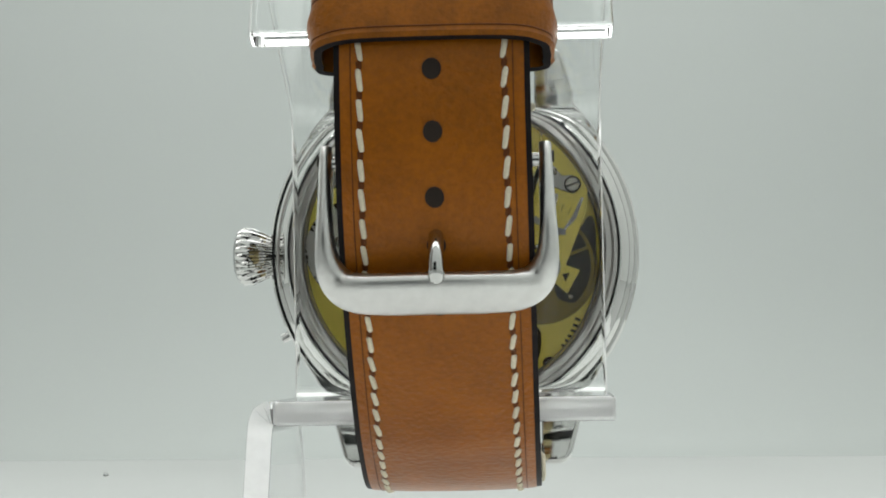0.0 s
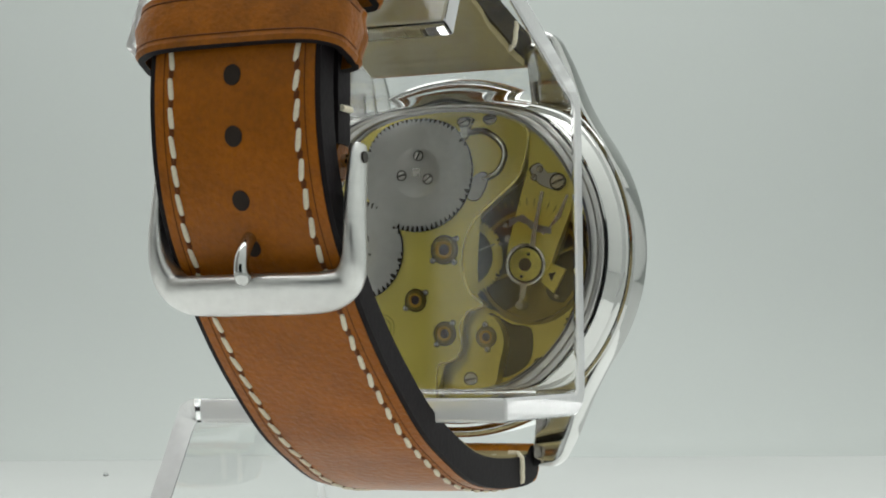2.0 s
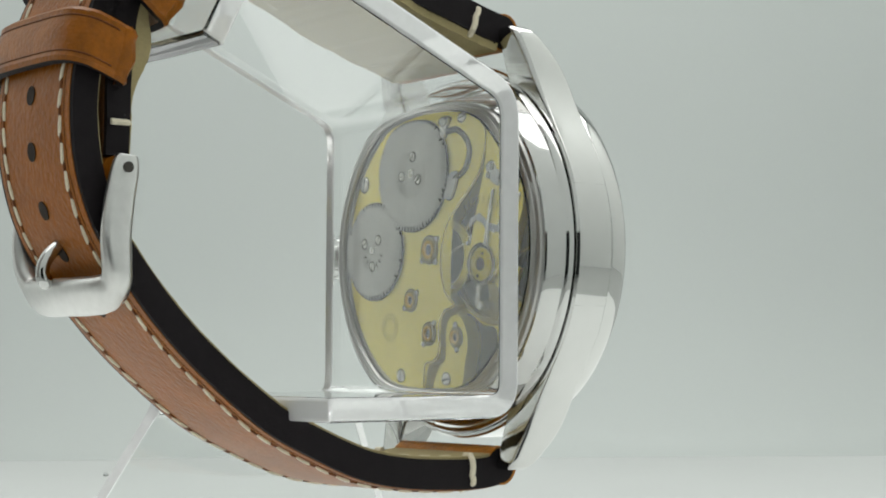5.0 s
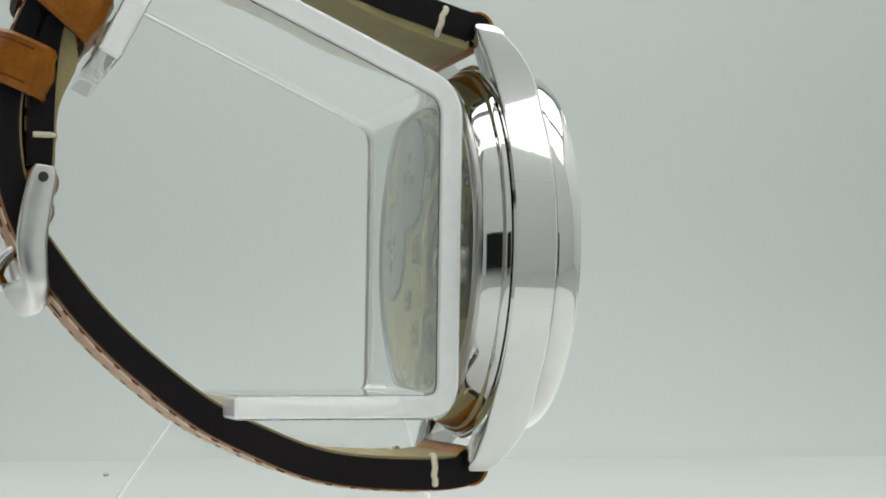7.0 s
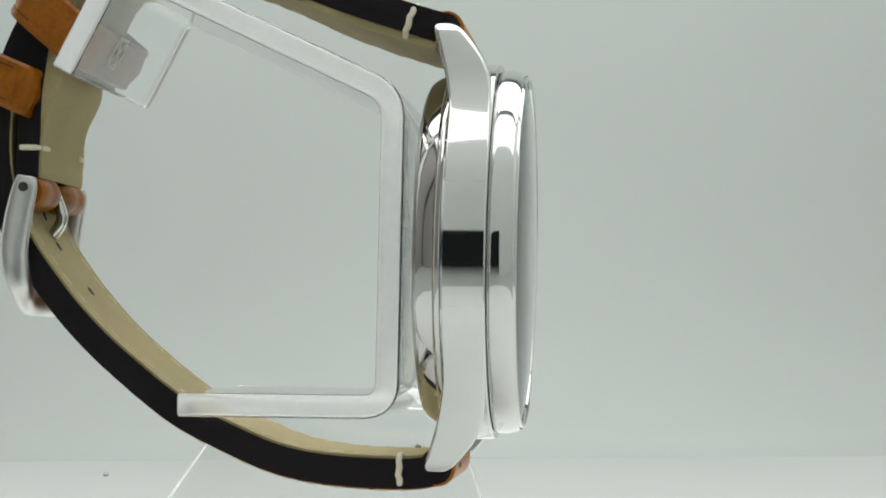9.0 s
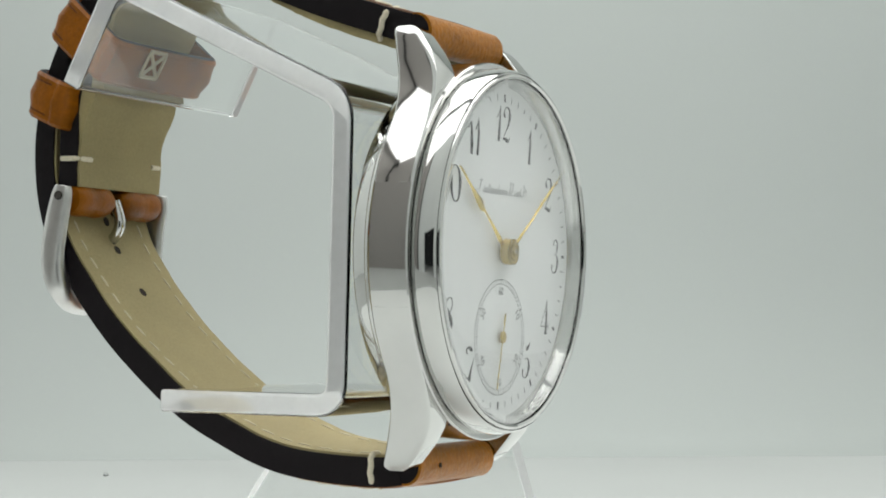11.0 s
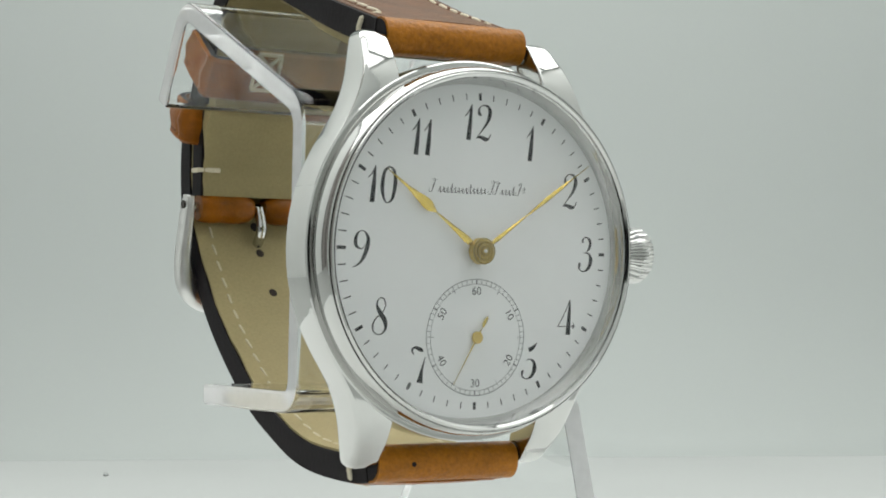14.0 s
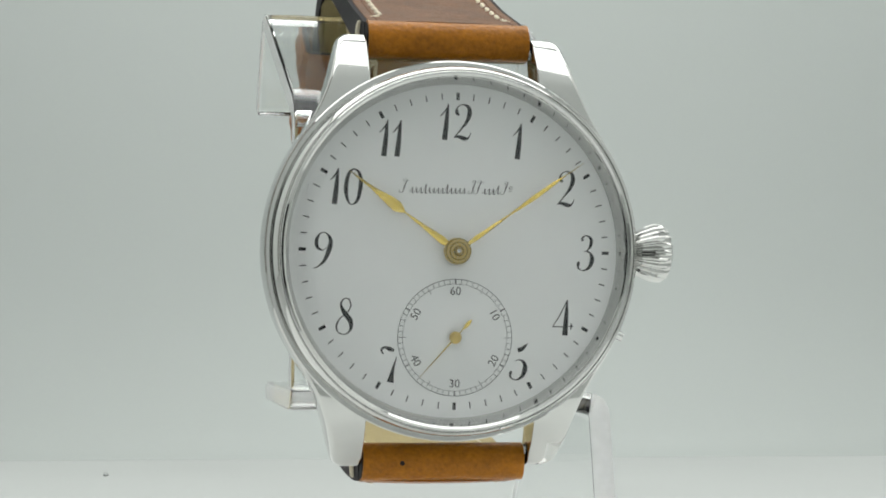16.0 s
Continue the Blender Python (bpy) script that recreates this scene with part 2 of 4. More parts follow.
for a, b in zip(rows, rows[1:]):
    for k in range(4):
        bm.faces.new((a[k], a[(k + 1) % 4], b[(k + 1) % 4], b[k]))
bm.faces.new(rows[0])
bm.faces.new(rows[-1])
leg = part("leg", bm, ACRYL, stand, bevel=0.35)
for ob in (rest, leg):
    ob.visible_shadow = False
    ob.data.materials.append(LIT_EDGE if ob is rest else LIT_LEG)
    ob.data.materials.append(END)
    for poly in ob.data.polygons:
        n = poly.normal
        poly.material_index = int(abs(n.y) > 0.5) if ob is leg else int(abs(n.x) > 0.9) + 2 * int(n.y < -0.97 and poly.center.y < -0.038)

# ---------------------------------------------------------------- the watch
watch = thing("wristwatch", "large polished steel wristwatch on a tan leather strap", "wristwatch")

case = part("case_band", lathe([(22.2, -0.80), (24.08, -0.80), (24.25, -0.98), (24.3, -3.5), (24.25, -5.9), (24.0, -6.2), (20.5, -6.2), (20.5, -0.80)], 160), STEEL, watch, "polished steel case band")
part("bezel", lathe([(21.05, 0.05), (21.3, 0.7), (21.85, 1.6), (22.25, 1.7), (22.25, 2.3), (22.02, 2.36), (22.08, 2.6), (22.35, 2.82), (22.6, 2.74), (22.7, 2.6), (22.72, 2.15), (22.86, 2.15), (22.9, 2.42), (23.1, 2.2), (23.3, 1.6), (23.45, 0.9), (23.5, 0.1), (23.46, -0.45), (23.25, -0.72), (21.05, -0.72)], 160), STEEL, watch, "stepped polished steel bezel")
part("case_back_ring", lathe([(23.6, -6.35), (23.5, -6.8), (23.2, -7.1), (22.95, -7.25), (22.85, -7.5), (22.5, -8.3), (22.1, -9.1), (21.85, -9.4), (21.6, -9.45), (21.5, -6.35)], 160), STEEL, watch, "rounded steel display back ring")
part("back_inner_ring", lathe([(21.5, -9.3), (21.2, -9.75), (20.8, -9.9), (20.5, -9.75), (20.3, -9.95), (19.8, -10.05), (19.55, -9.8), (19.5, -6.35), (21.5, -6.35)], 160), DARKSTEEL, watch, "dark grey steel inner back ring")

crystal = part("crystal", lathe([(0, 3.45), (5, 3.42), (10, 3.31), (15, 3.09), (19, 2.78), (21, 2.55), (22.0, 2.32), (22.2, 2.15), (22.2, 1.8), (21.2, 1.95), (19, 2.18), (15, 2.48), (10, 2.68), (5, 2.79), (0, 2.82)], 128, closed=False), GLASS, watch, "clear domed crystal")
back_glass = part("back_crystal", lathe([(0, -10.3), (12, -10.2), (19.2, -9.85), (19.45, -9.6), (19.45, -9.3), (0, -9.3)], 128, closed=False), GLASS, watch, "clear display back crystal")
for ob in (crystal, back_glass):
    ob.visible_shadow = False


def lug(sx, sz):
    """One lug, flowing out of the case band in a long fillet and tapering to a rounded tip."""
    stations = [(z, math.sqrt(24.29 ** 2 - z * z), -6.02, -0.92, 0.22) for z in (7.5, 9.0, 10.5, 12.0)]
    stations += [(13.4, 20.30, -6.03, -0.94, 0.24), (14.9, 19.35, -6.05, -0.96, 0.28), (16.5, 18.41, -6.1, -1.0, 0.35), (18.2, 17.52, -6.3, -1.02, 0.45), (20, 16.76, -6.62, -1.15, 0.55),
                 (22, 16.08, -7.1, -1.6, 0.65), (24, 15.55, -7.7, -2.6, 0.75), (25.6, 15.1, -8.2, -3.8, 0.8), (26.7, 14.75, -8.55, -4.7, 0.8), (27.35, 14.3, -8.6, -5.4, 0.7), (27.75, 13.7, -8.35, -6.1, 0.5)]
    cols = [spline([(st[0], st[c], 0) for st in stations], 4) for c in (1, 2, 3, 4)]
    bm = bmesh.new()
    vs = []
    for q in zip(*cols):
        z, xo, yb, yf, r = q[0][0], q[0][1], q[1][1], q[2][1], q[3][1]
        xi = 10.95
        ring = []
        for cx, cy, a0 in ((xo - r, yf - r, 0), (xi + 0.3, yf - 0.3, 90), (xi + 0.3, yb + 0.3, 180), (xo - r, yb + r, 270)):
            rr = r if a0 in (0, 270) else 0.3
            for k in range(6):
                a = radians(a0 + 18 * k)
                ring.append(bm.verts.new((sx * (cx + rr * math.cos(a)), cy + rr * math.sin(a), sz * z)))
        vs.append(ring)
    n = len(vs[0])
    for a, b in zip(vs, vs[1:]):
        for k in range(n):
            bm.faces.new((a[k], a[(k + 1) % n], b[(k + 1) % n], b[k]))
    bm.faces.new(vs[0])
    bm.faces.new(vs[-1])
    return part("lug", bm, STEEL, watch, "tapering polished lug")


for sx in (-1, 1):
    for sz in (-1, 1):
        lug(sx, sz)
for sz in (-1, 1):
    part("spring_bar", tube([(-11, -6.9, sz * 25.9), (11, -6.9, sz * 25.9)], 0.75, 12), SATIN, watch)

# crown: fluted onion on a short neck, at 3 o'clock
bm = bmesh.new()
prof = [(-23.2, 2.2), (-24.0, 2.2), (-24.2, 2.6), (-25.2, 3.1), (-26.8, 3.75), (-28.0, 3.85), (-28.7, 3.4), (-29.2, 2.4), (-29.4, 0.0)]
rings = []
for x, r in prof:
    flute = 0.30 if 2.5 < r and x > -28.6 else 0.0
    if r == 0:
        rings.append([bm.verts.new((x, -3.4, 0.1))])
        continue
    rings.append([bm.verts.new((x, -3.4 + (r - flute * (k % 4 in (2, 3))) * math.cos(2 * math.pi * k / 96), 0.1 + (r - flute * (k % 4 in (2, 3))) * math.sin(2 * math.pi * k / 96))) for k in range(96)])
for a, b in zip(rings, rings[1:]):
    for k in range(96):
        q = (k + 1) % 96
        bm.faces.new((a[k], a[q], b[q], b[k]) if len(b) > 1 else (a[k], a[q], b[0]))
bm.faces.new(rings[0])
part("crown", bm, STEEL, watch, "fluted steel winding crown")
part("setting_pin", tube([(-20.6, -3.4, -9.7), (-23.1, -3.4, -10.9)], 0.62, 16), SATIN, watch, "small round setting pin")

# dial
dial = part("dial", lathe([(0, 0), (21.3, 0), (21.3, -0.8), (0, -0.8)], 128, closed=False), ENAMEL, watch, "white enamel dial with black numerals")


def ribbon(bm, pts, y, per=7):
    """A flat inked stroke of changing width: points of x, z, width."""
    q = spline(pts, per)
    left, right = [], []
    for i, p in enumerate(q):
        d = q[min(i + 1, len(q) - 1)] - q[max(i - 1, 0)]
        nrm = Vector((-d[1], d[0])).normalized() * max(p[2], 0.02) / 2
        left.append(bm.verts.new((-(p[0] + nrm.x), y, p[1] + nrm.y)))
        right.append(bm.verts.new((-(p[0] - nrm.x), y, p[1] - nrm.y)))
    for i in range(len(q) - 1):
        bm.faces.new((left[i], left[i + 1], right[i + 1], right[i]))


# digits as strokes in a cell one unit high, seen from the dial's side: x, z, width
DIGITS = {
    "1": (0.34, [[(0.0, 0.66, 0.02), (0.1, 0.76, 0.04), (0.2, 0.92, 0.03), (0.235, 1.0, 0.02)], [(0.225, 1.0, 0.03), (0.2, 0.8, 0.085), (0.165, 0.4, 0.135), (0.12, 0.0, 0.15)]]),
    "2": (0.56, [[(0.17, 0.70, 0.05), (0.10, 0.76, 0.10), (0.11, 0.90, 0.04), (0.25, 0.99, 0.03), (0.42, 0.93, 0.09), (0.46, 0.75, 0.13), (0.38, 0.52, 0.09), (0.2, 0.28, 0.04), (0.02, 0.06, 0.025)],
                 [(0.02, 0.06, 0.02), (0.14, 0.10, 0.08), (0.3, 0.05, 0.12), (0.42, 0.06, 0.05), (0.5, 0.2, 0.02)]]),
    "3": (0.52, [[(0.16, 0.83, 0.07), (0.15, 0.92, 0.05), (0.27, 0.99, 0.03), (0.40, 0.90, 0.08), (0.40, 0.73, 0.09), (0.30, 0.57, 0.03), (0.19, 0.54, 0.02)],
                 [(0.24, 0.55, 0.02), (0.38, 0.50, 0.06), (0.44, 0.32, 0.13), (0.36, 0.10, 0.09), (0.18, 0.0, 0.03), (0.04, 0.08, 0.05), (0.04, 0.2, 0.09), (0.07, 0.26, 0.04)]]),
    "4": (0.62, [[(0.42, 1.0, 0.02), (0.24, 0.62, 0.03), (0.0, 0.24, 0.025)], [(0.0, 0.24, 0.025), (0.3, 0.24, 0.025), (0.6, 0.25, 0.025)], [(0.42, 1.0, 0.03), (0.40, 0.6, 0.11), (0.36, 0.0, 0.16)], [(0.54, 0.34, 0.02), (0.55, 0.25, 0.05), (0.53, 0.16, 0.02)]]),
    "5": (0.56, [[(0.24, 0.82, 0.13), (0.38, 0.88, 0.11), (0.52, 1.02, 0.02)], [(0.16, 0.52, 0.02), (0.28, 0.56, 0.03), (0.42, 0.48, 0.09), (0.45, 0.30, 0.14), (0.36, 0.09, 0.09), (0.18, 0.0, 0.03), (0.03, 0.08, 0.05), (0.04, 0.2, 0.08), (0.08, 0.24, 0.03)]]),
    "7": (0.56, [[(0.10, 0.78, 0.03), (0.04, 0.90, 0.06), (0.14, 0.97, 0.06), (0.28, 0.92, 0.12), (0.40, 0.88, 0.06)], [(0.47, 0.70, 0.02), (0.38, 0.4, 0.07), (0.33, 0.16, 0.14), (0.30, 0.0, 0.20)]]),
    "8": (0.56, [[(0.44, 0.80, 0.04), (0.38, 0.97, 0.035), (0.24, 0.98, 0.03), (0.16, 0.82, 0.06), (0.26, 0.60, 0.13), (0.42, 0.38, 0.14), (0.44, 0.16, 0.08), (0.30, 0.01, 0.03), (0.10, 0.05, 0.03), (0.04, 0.24, 0.05), (0.14, 0.44, 0.035), (0.34, 0.60, 0.03), (0.44, 0.80, 0.04)]]),
    "9": (0.56, [[(0.42, 0.62, 0.02), (0.28, 0.50, 0.03), (0.12, 0.58, 0.09), (0.10, 0.78, 0.10), (0.20, 0.96, 0.035), (0.36, 0.97, 0.03), (0.48, 0.80, 0.10), (0.46, 0.55, 0.13), (0.32, 0.22, 0.09), (0.16, 0.06, 0.04), (0.02, 0.0, 0.02)]]),
    "0": (0.56, [[(0.29, 0.99, 0.03), (0.14, 0.84, 0.09), (0.07, 0.45, 0.12), (0.12, 0.12, 0.07), (0.24, 0.0, 0.03), (0.40, 0.14, 0.09), (0.48, 0.55, 0.12), (0.44, 0.87, 0.08), (0.29, 0.99, 0.03)]]),
}


def numeral(name, text, cx, cz, height, y=0.025, squeeze=1.0, turn=0.0, parent=None, material=None):
    gap = 0.03
    width = sum(DIGITS[c][0] for c in text) + gap * (len(text) - 1)
    bm, x = bmesh.new(), -width / 2
    ca, sa = math.cos(radians(turn)), math.sin(radians(turn))
    for c in text:
        for stroke in DIGITS[c][1]:
            pts = []
            for px, pz, w in stroke:
                u, v = (x + px) * height * squeeze, (pz - 0.5) * height
                pts.append((u * ca + v * sa - cx, -u * sa + v * ca + cz, w * height))
            ribbon(bm, pts, y)
        x += DIGITS[c][0] + gap
    return part(name, bm, material or INK, parent or watch, smooth=False)


for text, x, z in (("12", 0.13, 16.35), ("1", -8.03, 14.1), ("2", -14.38, 8.15), ("3", -17.05, 0.0), ("4", -14.15, -8.3), ("5", -8.4, -14.0),
                   ("7", 8.35, -14.35), ("8", 14.1, -8.35), ("9", 17.0, -0.1), ("10", 14.1, 7.95), ("11", 8.4, 14.1)):
    numeral("hour_numeral", text, x, z, 4.55, squeeze=1.0)


def bar(bm, x0, z0, x1, z1, w, y):
    d = Vector((x1 - x0, z1 - z0)).normalized() * w / 2
    bm.faces.new([bm.verts.new((x, y, z)) for x, z in ((x0 - d.y, z0 + d.x), (x1 - d.y, z1 + d.x), (x1 + d.y, z1 - d.x), (x0 + d.y, z0 - d.x))])


for k in range(60):
    a = 2 * math.pi * k / 60
    bm = bmesh.new()
    hour = k % 5 == 0
    r0, r1, w = (19.15, 20.05, 0.42) if hour else (19.2, 20.0, 0.145)
    bar(bm, r0 * math.sin(a), r0 * math.cos(a), r1 * math.sin(a), r1 * math.cos(a), w, 0.025)
    part("hour_mark" if hour else "minute_mark", bm, INK, watch, smooth=False)

# the maker's line, as fine slanting script-like strokes that spell nothing
bm = bmesh.new()


def flourish(x, tall, wide):
    ribbon(bm, [(x, 7.75, 0.03), (x - 0.15, 7.4, 0.07), (x + 0.25, 7.32, 0.05), (x + 0.55, 7.3 + tall * 0.5, 0.16), (x + 0.85, 7.3 + tall, 0.06), (x + 0.5, 7.35 + tall, 0.04), (x + 0.45, 7.1 + tall, 0.04), (x + 0.7 + wide, 7.3 + tall * 0.95, 0.05)], 0.026, 6)


def humps(x, count, pitch, tall):
    pts = []
    for k in range(count):
        up = tall * (1.75 if k % 5 == 3 else 1.0)
        pts += [(x + pitch * k, 7.36, 0.06), (x + pitch * (k + 0.45) + 0.22 * up, 7.36 + up, 0.07), (x + pitch * (k + 0.6), 7.40, 0.15)]
    ribbon(bm, pts + [(x + pitch * count, 7.45, 0.03)], 0.026, 5)


flourish(-7.3, 1.65, 0.5)
humps(-6.1, 13, 0.56, 0.62)
flourish(1.6, 1.65, 0.1)
flourish(2.3, 1.6, 0.5)
humps(3.3, 4, 0.56, 0.62)
flourish(5.8, 1.5, 0.2)
ribbon(bm, [(6.95, 8.3, 0.05), (6.8, 8.05, 0.08), (7.05, 7.95, 0.05), (7.2, 8.2, 0.08), (7.0, 8.35, 0.05)], 0.026, 5)
bar(bm, -6.8, 7.68, -7.25, 7.68, 0.06, 0.026)
part("maker_line", bm, INK, watch, "illegible fine script line printed in black", smooth=False)

# seconds subdial
SZ = -10.95
sub = part("seconds_dial", lathe([(0, 0.012), (7.25, 0.012), (7.3, 0.0), (7.3, -0.05), (0, -0.05)], 96, 0.0, SZ, closed=False), ENAMEL, watch, "sunk white seconds dial")
for r, w in ((7.35, 0.07), (6.75, 0.05)):
    part("seconds_track", lathe([(r, 0.02), (r + w, 0.02), (r + w, 0.03), (r, 0.03)], 120, 0.0, SZ), INKGREY, sub)
for k in range(60):
    a = 2 * math.pi * k / 60
    bm = bmesh.new()
    r0 = 6.3 if k % 5 == 0 and k % 10 else 6.8
    w = 0.16 if k % 10 == 0 else 0.06
    bar(bm, r0 * math.sin(a), SZ + r0 * math.cos(a), 7.35 * math.sin(a), SZ + 7.35 * math.cos(a), w, 0.027)
    part("second_mark", bm, INKGREY, sub, smooth=False)


def text_part(name, body, size, m, material, parent):
    """Printed text in the built-in font, as a flat mesh."""
    cu = bpy.data.curves.new(name, "FONT")
    cu.body, cu.size, cu.align_x, cu.align_y = body, size * MM, "CENTER", "CENTER"
    tmp = bpy.data.objects.new(name, cu)
    scene.collection.objects.link(tmp)
    bpy.context.view_layer.update()
    me = bpy.data.meshes.new_from_object(tmp.evaluated_get(bpy.context.evaluated_depsgraph_get()))
    bpy.data.objects.remove(tmp)
    me.name = name
    me.materials.clear()
    me.materials.append(material)
    ob = new(name, me)
    ob.parent = parent
    ob.matrix_local = m
    return ob


for body, ang in (("60", 0), ("10", 60), ("20", 120), ("30", 180), ("40", 240), ("50", 300)):
    a = radians(ang)
    turn = -ang if ang in (0, 60, 300) else 180 - ang
    place = Matrix.Translation((-5.85 * math.sin(a) * MM, 0.03 * MM, (SZ + 5.85 * math.cos(a)) * MM)) @ Matrix.Rotation(radians(180), 4, "Z") @ Matrix.Rotation(radians(90), 4, "X") @ Matrix.Rotation(radians(turn), 4, "Z")
    text_part("seconds_numeral", body, 1.45, place, INKGREY, sub)


def hand(name, sections, y, thick, angle, hub, cx, cz, label, hub_y=0.0):
    """A hand along +z, as (distance, width) pairs, turned clockwise on the dial by angle."""
    bm = bmesh.new()
    rows = []
    for d, w in sections:
        rows.append([bm.verts.new((-w / 2, y, d)), bm.verts.new((0, y + thick, d)), bm.verts.new((w / 2, y, d)), bm.verts.new((0, y - 0.05, d))])
    for a, b in zip(rows, rows[1:]):
        for k in range(4):
            bm.faces.new((a[k], a[(k + 1) % 4], b[(k + 1) % 4], b[k]))
    bm.faces.new(rows[0])
    bm.faces.new(rows[-1])
    ob = part(name, bm, GOLD, watch, label, smooth=False)
    ob.matrix_local = hand_pose(angle, cx, cz)
    boss = part("hub", lathe(hub, 40, closed=False), HUBGOLD, ob)
    if name == "minute_hand":
        for r, top in ((1.5, 1.72), (1.02, 1.87), (0.5, 2.01)):
            part("hub_groove", lathe([(r, top - 0.1), (r, top), (r + 0.16, top), (r + 0.16, top - 0.1)], 40), GILTDARK, boss)
        part("hub_pin", disc(0.26, 1.9, 2.05, n=20), STEEL, boss)
    return ob


def hand_pose(angle, cx, cz):
    return Matrix.Translation((cx * MM, 0, cz * MM)) @ Matrix.Rotation(radians(-angle), 4, "Y")


hand("hour_hand", [(0.5, 0.5), (2.5, 1.0), (5.0, 0.55), (8.2, 0.2), (8.9, 0.9), (9.4, 1.4), (10.3, 1.4), (11.6, 0.95), (13.4, 0.45), (16.0, 0.22), (17.2, 0.06)], 0.75, 0.22, -54.5, [(0, 1.15), (1.6, 1.1), (1.7, 0.7), (1.6, 0.5), (0, 0.5)], 0.05, 0.0, "gold pear-shaped hour hand")
hand("minute_hand", [(0.5, 0.3), (3.0, 0.62), (6.0, 0.42), (8.0, 0.22), (12.0, 0.62), (15.0, 0.5), (17.0, 0.16), (20.0, 0.05)], 1.3, 0.2, 54.9, [(0, 2.0), (0.35, 2.0), (0.45, 1.85), (0.55, 1.7), (0.8, 1.7), (0.85, 1.85), (1.0, 1.85), (1.05, 1.6), (1.3, 1.6), (1.35, 1.72), (1.55, 1.7), (1.65, 1.5), (1.65, 1.15), (0, 1.1)], 0.05, 0.0, "slim gold minute hand")
seconds_hand = hand("seconds_hand", [(-3.1, 0.05), (-2.7, 0.5), (-2.0, 0.5), (-1.4, 0.12), (0, 0.25), (3, 0.16), (6.9, 0.05)], 0.45, 0.1, 222.3, [(0, 0.75), (0.4, 0.72), (0.75, 0.62), (0.8, 0.4), (0, 0.4)], 0.03, SZ, "thin gold seconds hand")


# ---------------------------------------------------------------- the movement behind the glass back
def screw(parent, x, z, y, r, turn, material=SCREW):
    ob = part("screw", lathe([(0, y), (r * 0.86, y), (r, y + 0.12), (r, y + 0.5), (0, y + 0.5)], 28, x, z, closed=False), material, parent)
    # dark disc stands in for the shadow round the head
    part("screw_shadow", disc(r * 1.16, y + 0.13, y + 0.4, x, z, 24), MOVDARK, parent)
    bm = bmesh.new()
    ca, sa = math.cos(radians(turn)), math.sin(radians(turn))
    bar(bm, x - 0.9 * r * ca, z - 0.9 * r * sa, x + 0.9 * r * ca, z + 0.9 * r * sa, 0.22 * r + 0.05, y - 0.012)
    part("slot", bm, SLOT, ob, smooth=False)
    return ob


def gear(name, x, z, r, teeth, y0, y1, material, parent, depth=0.55, hole=0.0):
    out = []
    for k in range(teeth):
        for f, rr in ((0.0, r - depth), (0.32, r - depth), (0.46, r), (0.66, r), (0.80, r - depth)):
            a = 2 * math.pi * (k + f) / teeth
            out.append((x + rr * math.cos(a), z + rr * math.sin(a)))
    return part(name, slab(out, y0, y1), material, parent, smooth=False)


main = part("main_plate", lathe([(0, -6.9), (19.4, -6.9), (19.4, -6.2), (0, -6.2)], 96, closed=False), GILT, watch, "gilt brass main plate")
RIM = 19.1
edge = spline([(11.3, 15.4), (11.6, 13.6), (10.4, 9.4), (6.9, 6.2), (4.0, 3.6), (2.7, 0.8), (2.4, -2.3), (3.3, -5.4), (5.1, -7.2), (3.1, -8.0), (1.9, -10.0), (2.2, -12.3), (1.2, -14.1), (-0.9, -14.7), (-1.3, -16.0), (-1.4, -19.0)], 5)
arc = [(RIM * math.cos(radians(a)), RIM * math.sin(radians(a))) for a in range(266, 53, -4)]
bridge = part("three_quarter_bridge", slab([tuple(p) for p in edge] + arc, -9.0, -6.9), GILT, watch, "gilt three-quarter bridge", smooth=False, bevel=0.28)
part("polished_bevel", tube([(p[0], -9.0, p[1]) for p in edge], 0.17, 8), BEVEL, bridge)
balance_cock = part("balance_cock", slab([(11.9, 16.0), (14.1, 14.3), (16.6, 10.9), (17.6, 8.2), (17.3, 4.8), (14.5, -2.2), (13.5, -3.6), (11.4, -4.6), (9.6, -4.1), (8.5, -2.2), (8.7, 0.2), (9.9, 4.5), (11.6, 10.4), (11.9, 13.6)], -9.1, -7.9), GILT, watch, "gilt balance cock", smooth=False, bevel=0.15)
pallet_cock = part("pallet_cock", slab([tuple(p) for p in spline([(0.7, -18.6), (1.3, -15.9), (3.2, -14.1), (3.5, -10.2), (4.7, -8.6), (6.7, -8.9), (7.9, -11.6), (7.3, -14.6), (6.0, -18.2)], 4, True)], -8.9, -7.0), GILT, watch, "gilt rounded pallet cock", smooth=False, bevel=0.2)
# dark sheets laid on the plate stand in for shade in the recesses
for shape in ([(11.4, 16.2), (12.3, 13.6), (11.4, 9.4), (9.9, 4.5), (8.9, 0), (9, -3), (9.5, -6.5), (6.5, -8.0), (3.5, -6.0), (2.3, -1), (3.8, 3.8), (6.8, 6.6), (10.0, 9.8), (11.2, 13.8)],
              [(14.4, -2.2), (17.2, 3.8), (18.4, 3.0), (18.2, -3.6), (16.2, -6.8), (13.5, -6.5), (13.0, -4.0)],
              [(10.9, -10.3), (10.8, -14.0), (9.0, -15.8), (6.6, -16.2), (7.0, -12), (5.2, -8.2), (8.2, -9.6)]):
    part("recess_shade", slab([tuple(p) for p in spline(shape, 4, True)], -7.05, -6.93), MOVDARK, main, smooth=False)
# darker gilt disc puts shade under the balance wheel
part("balance_shade", disc(7.6, -6.99, -6.92, 11.1, -2.2, 64), GILTDARK, main)
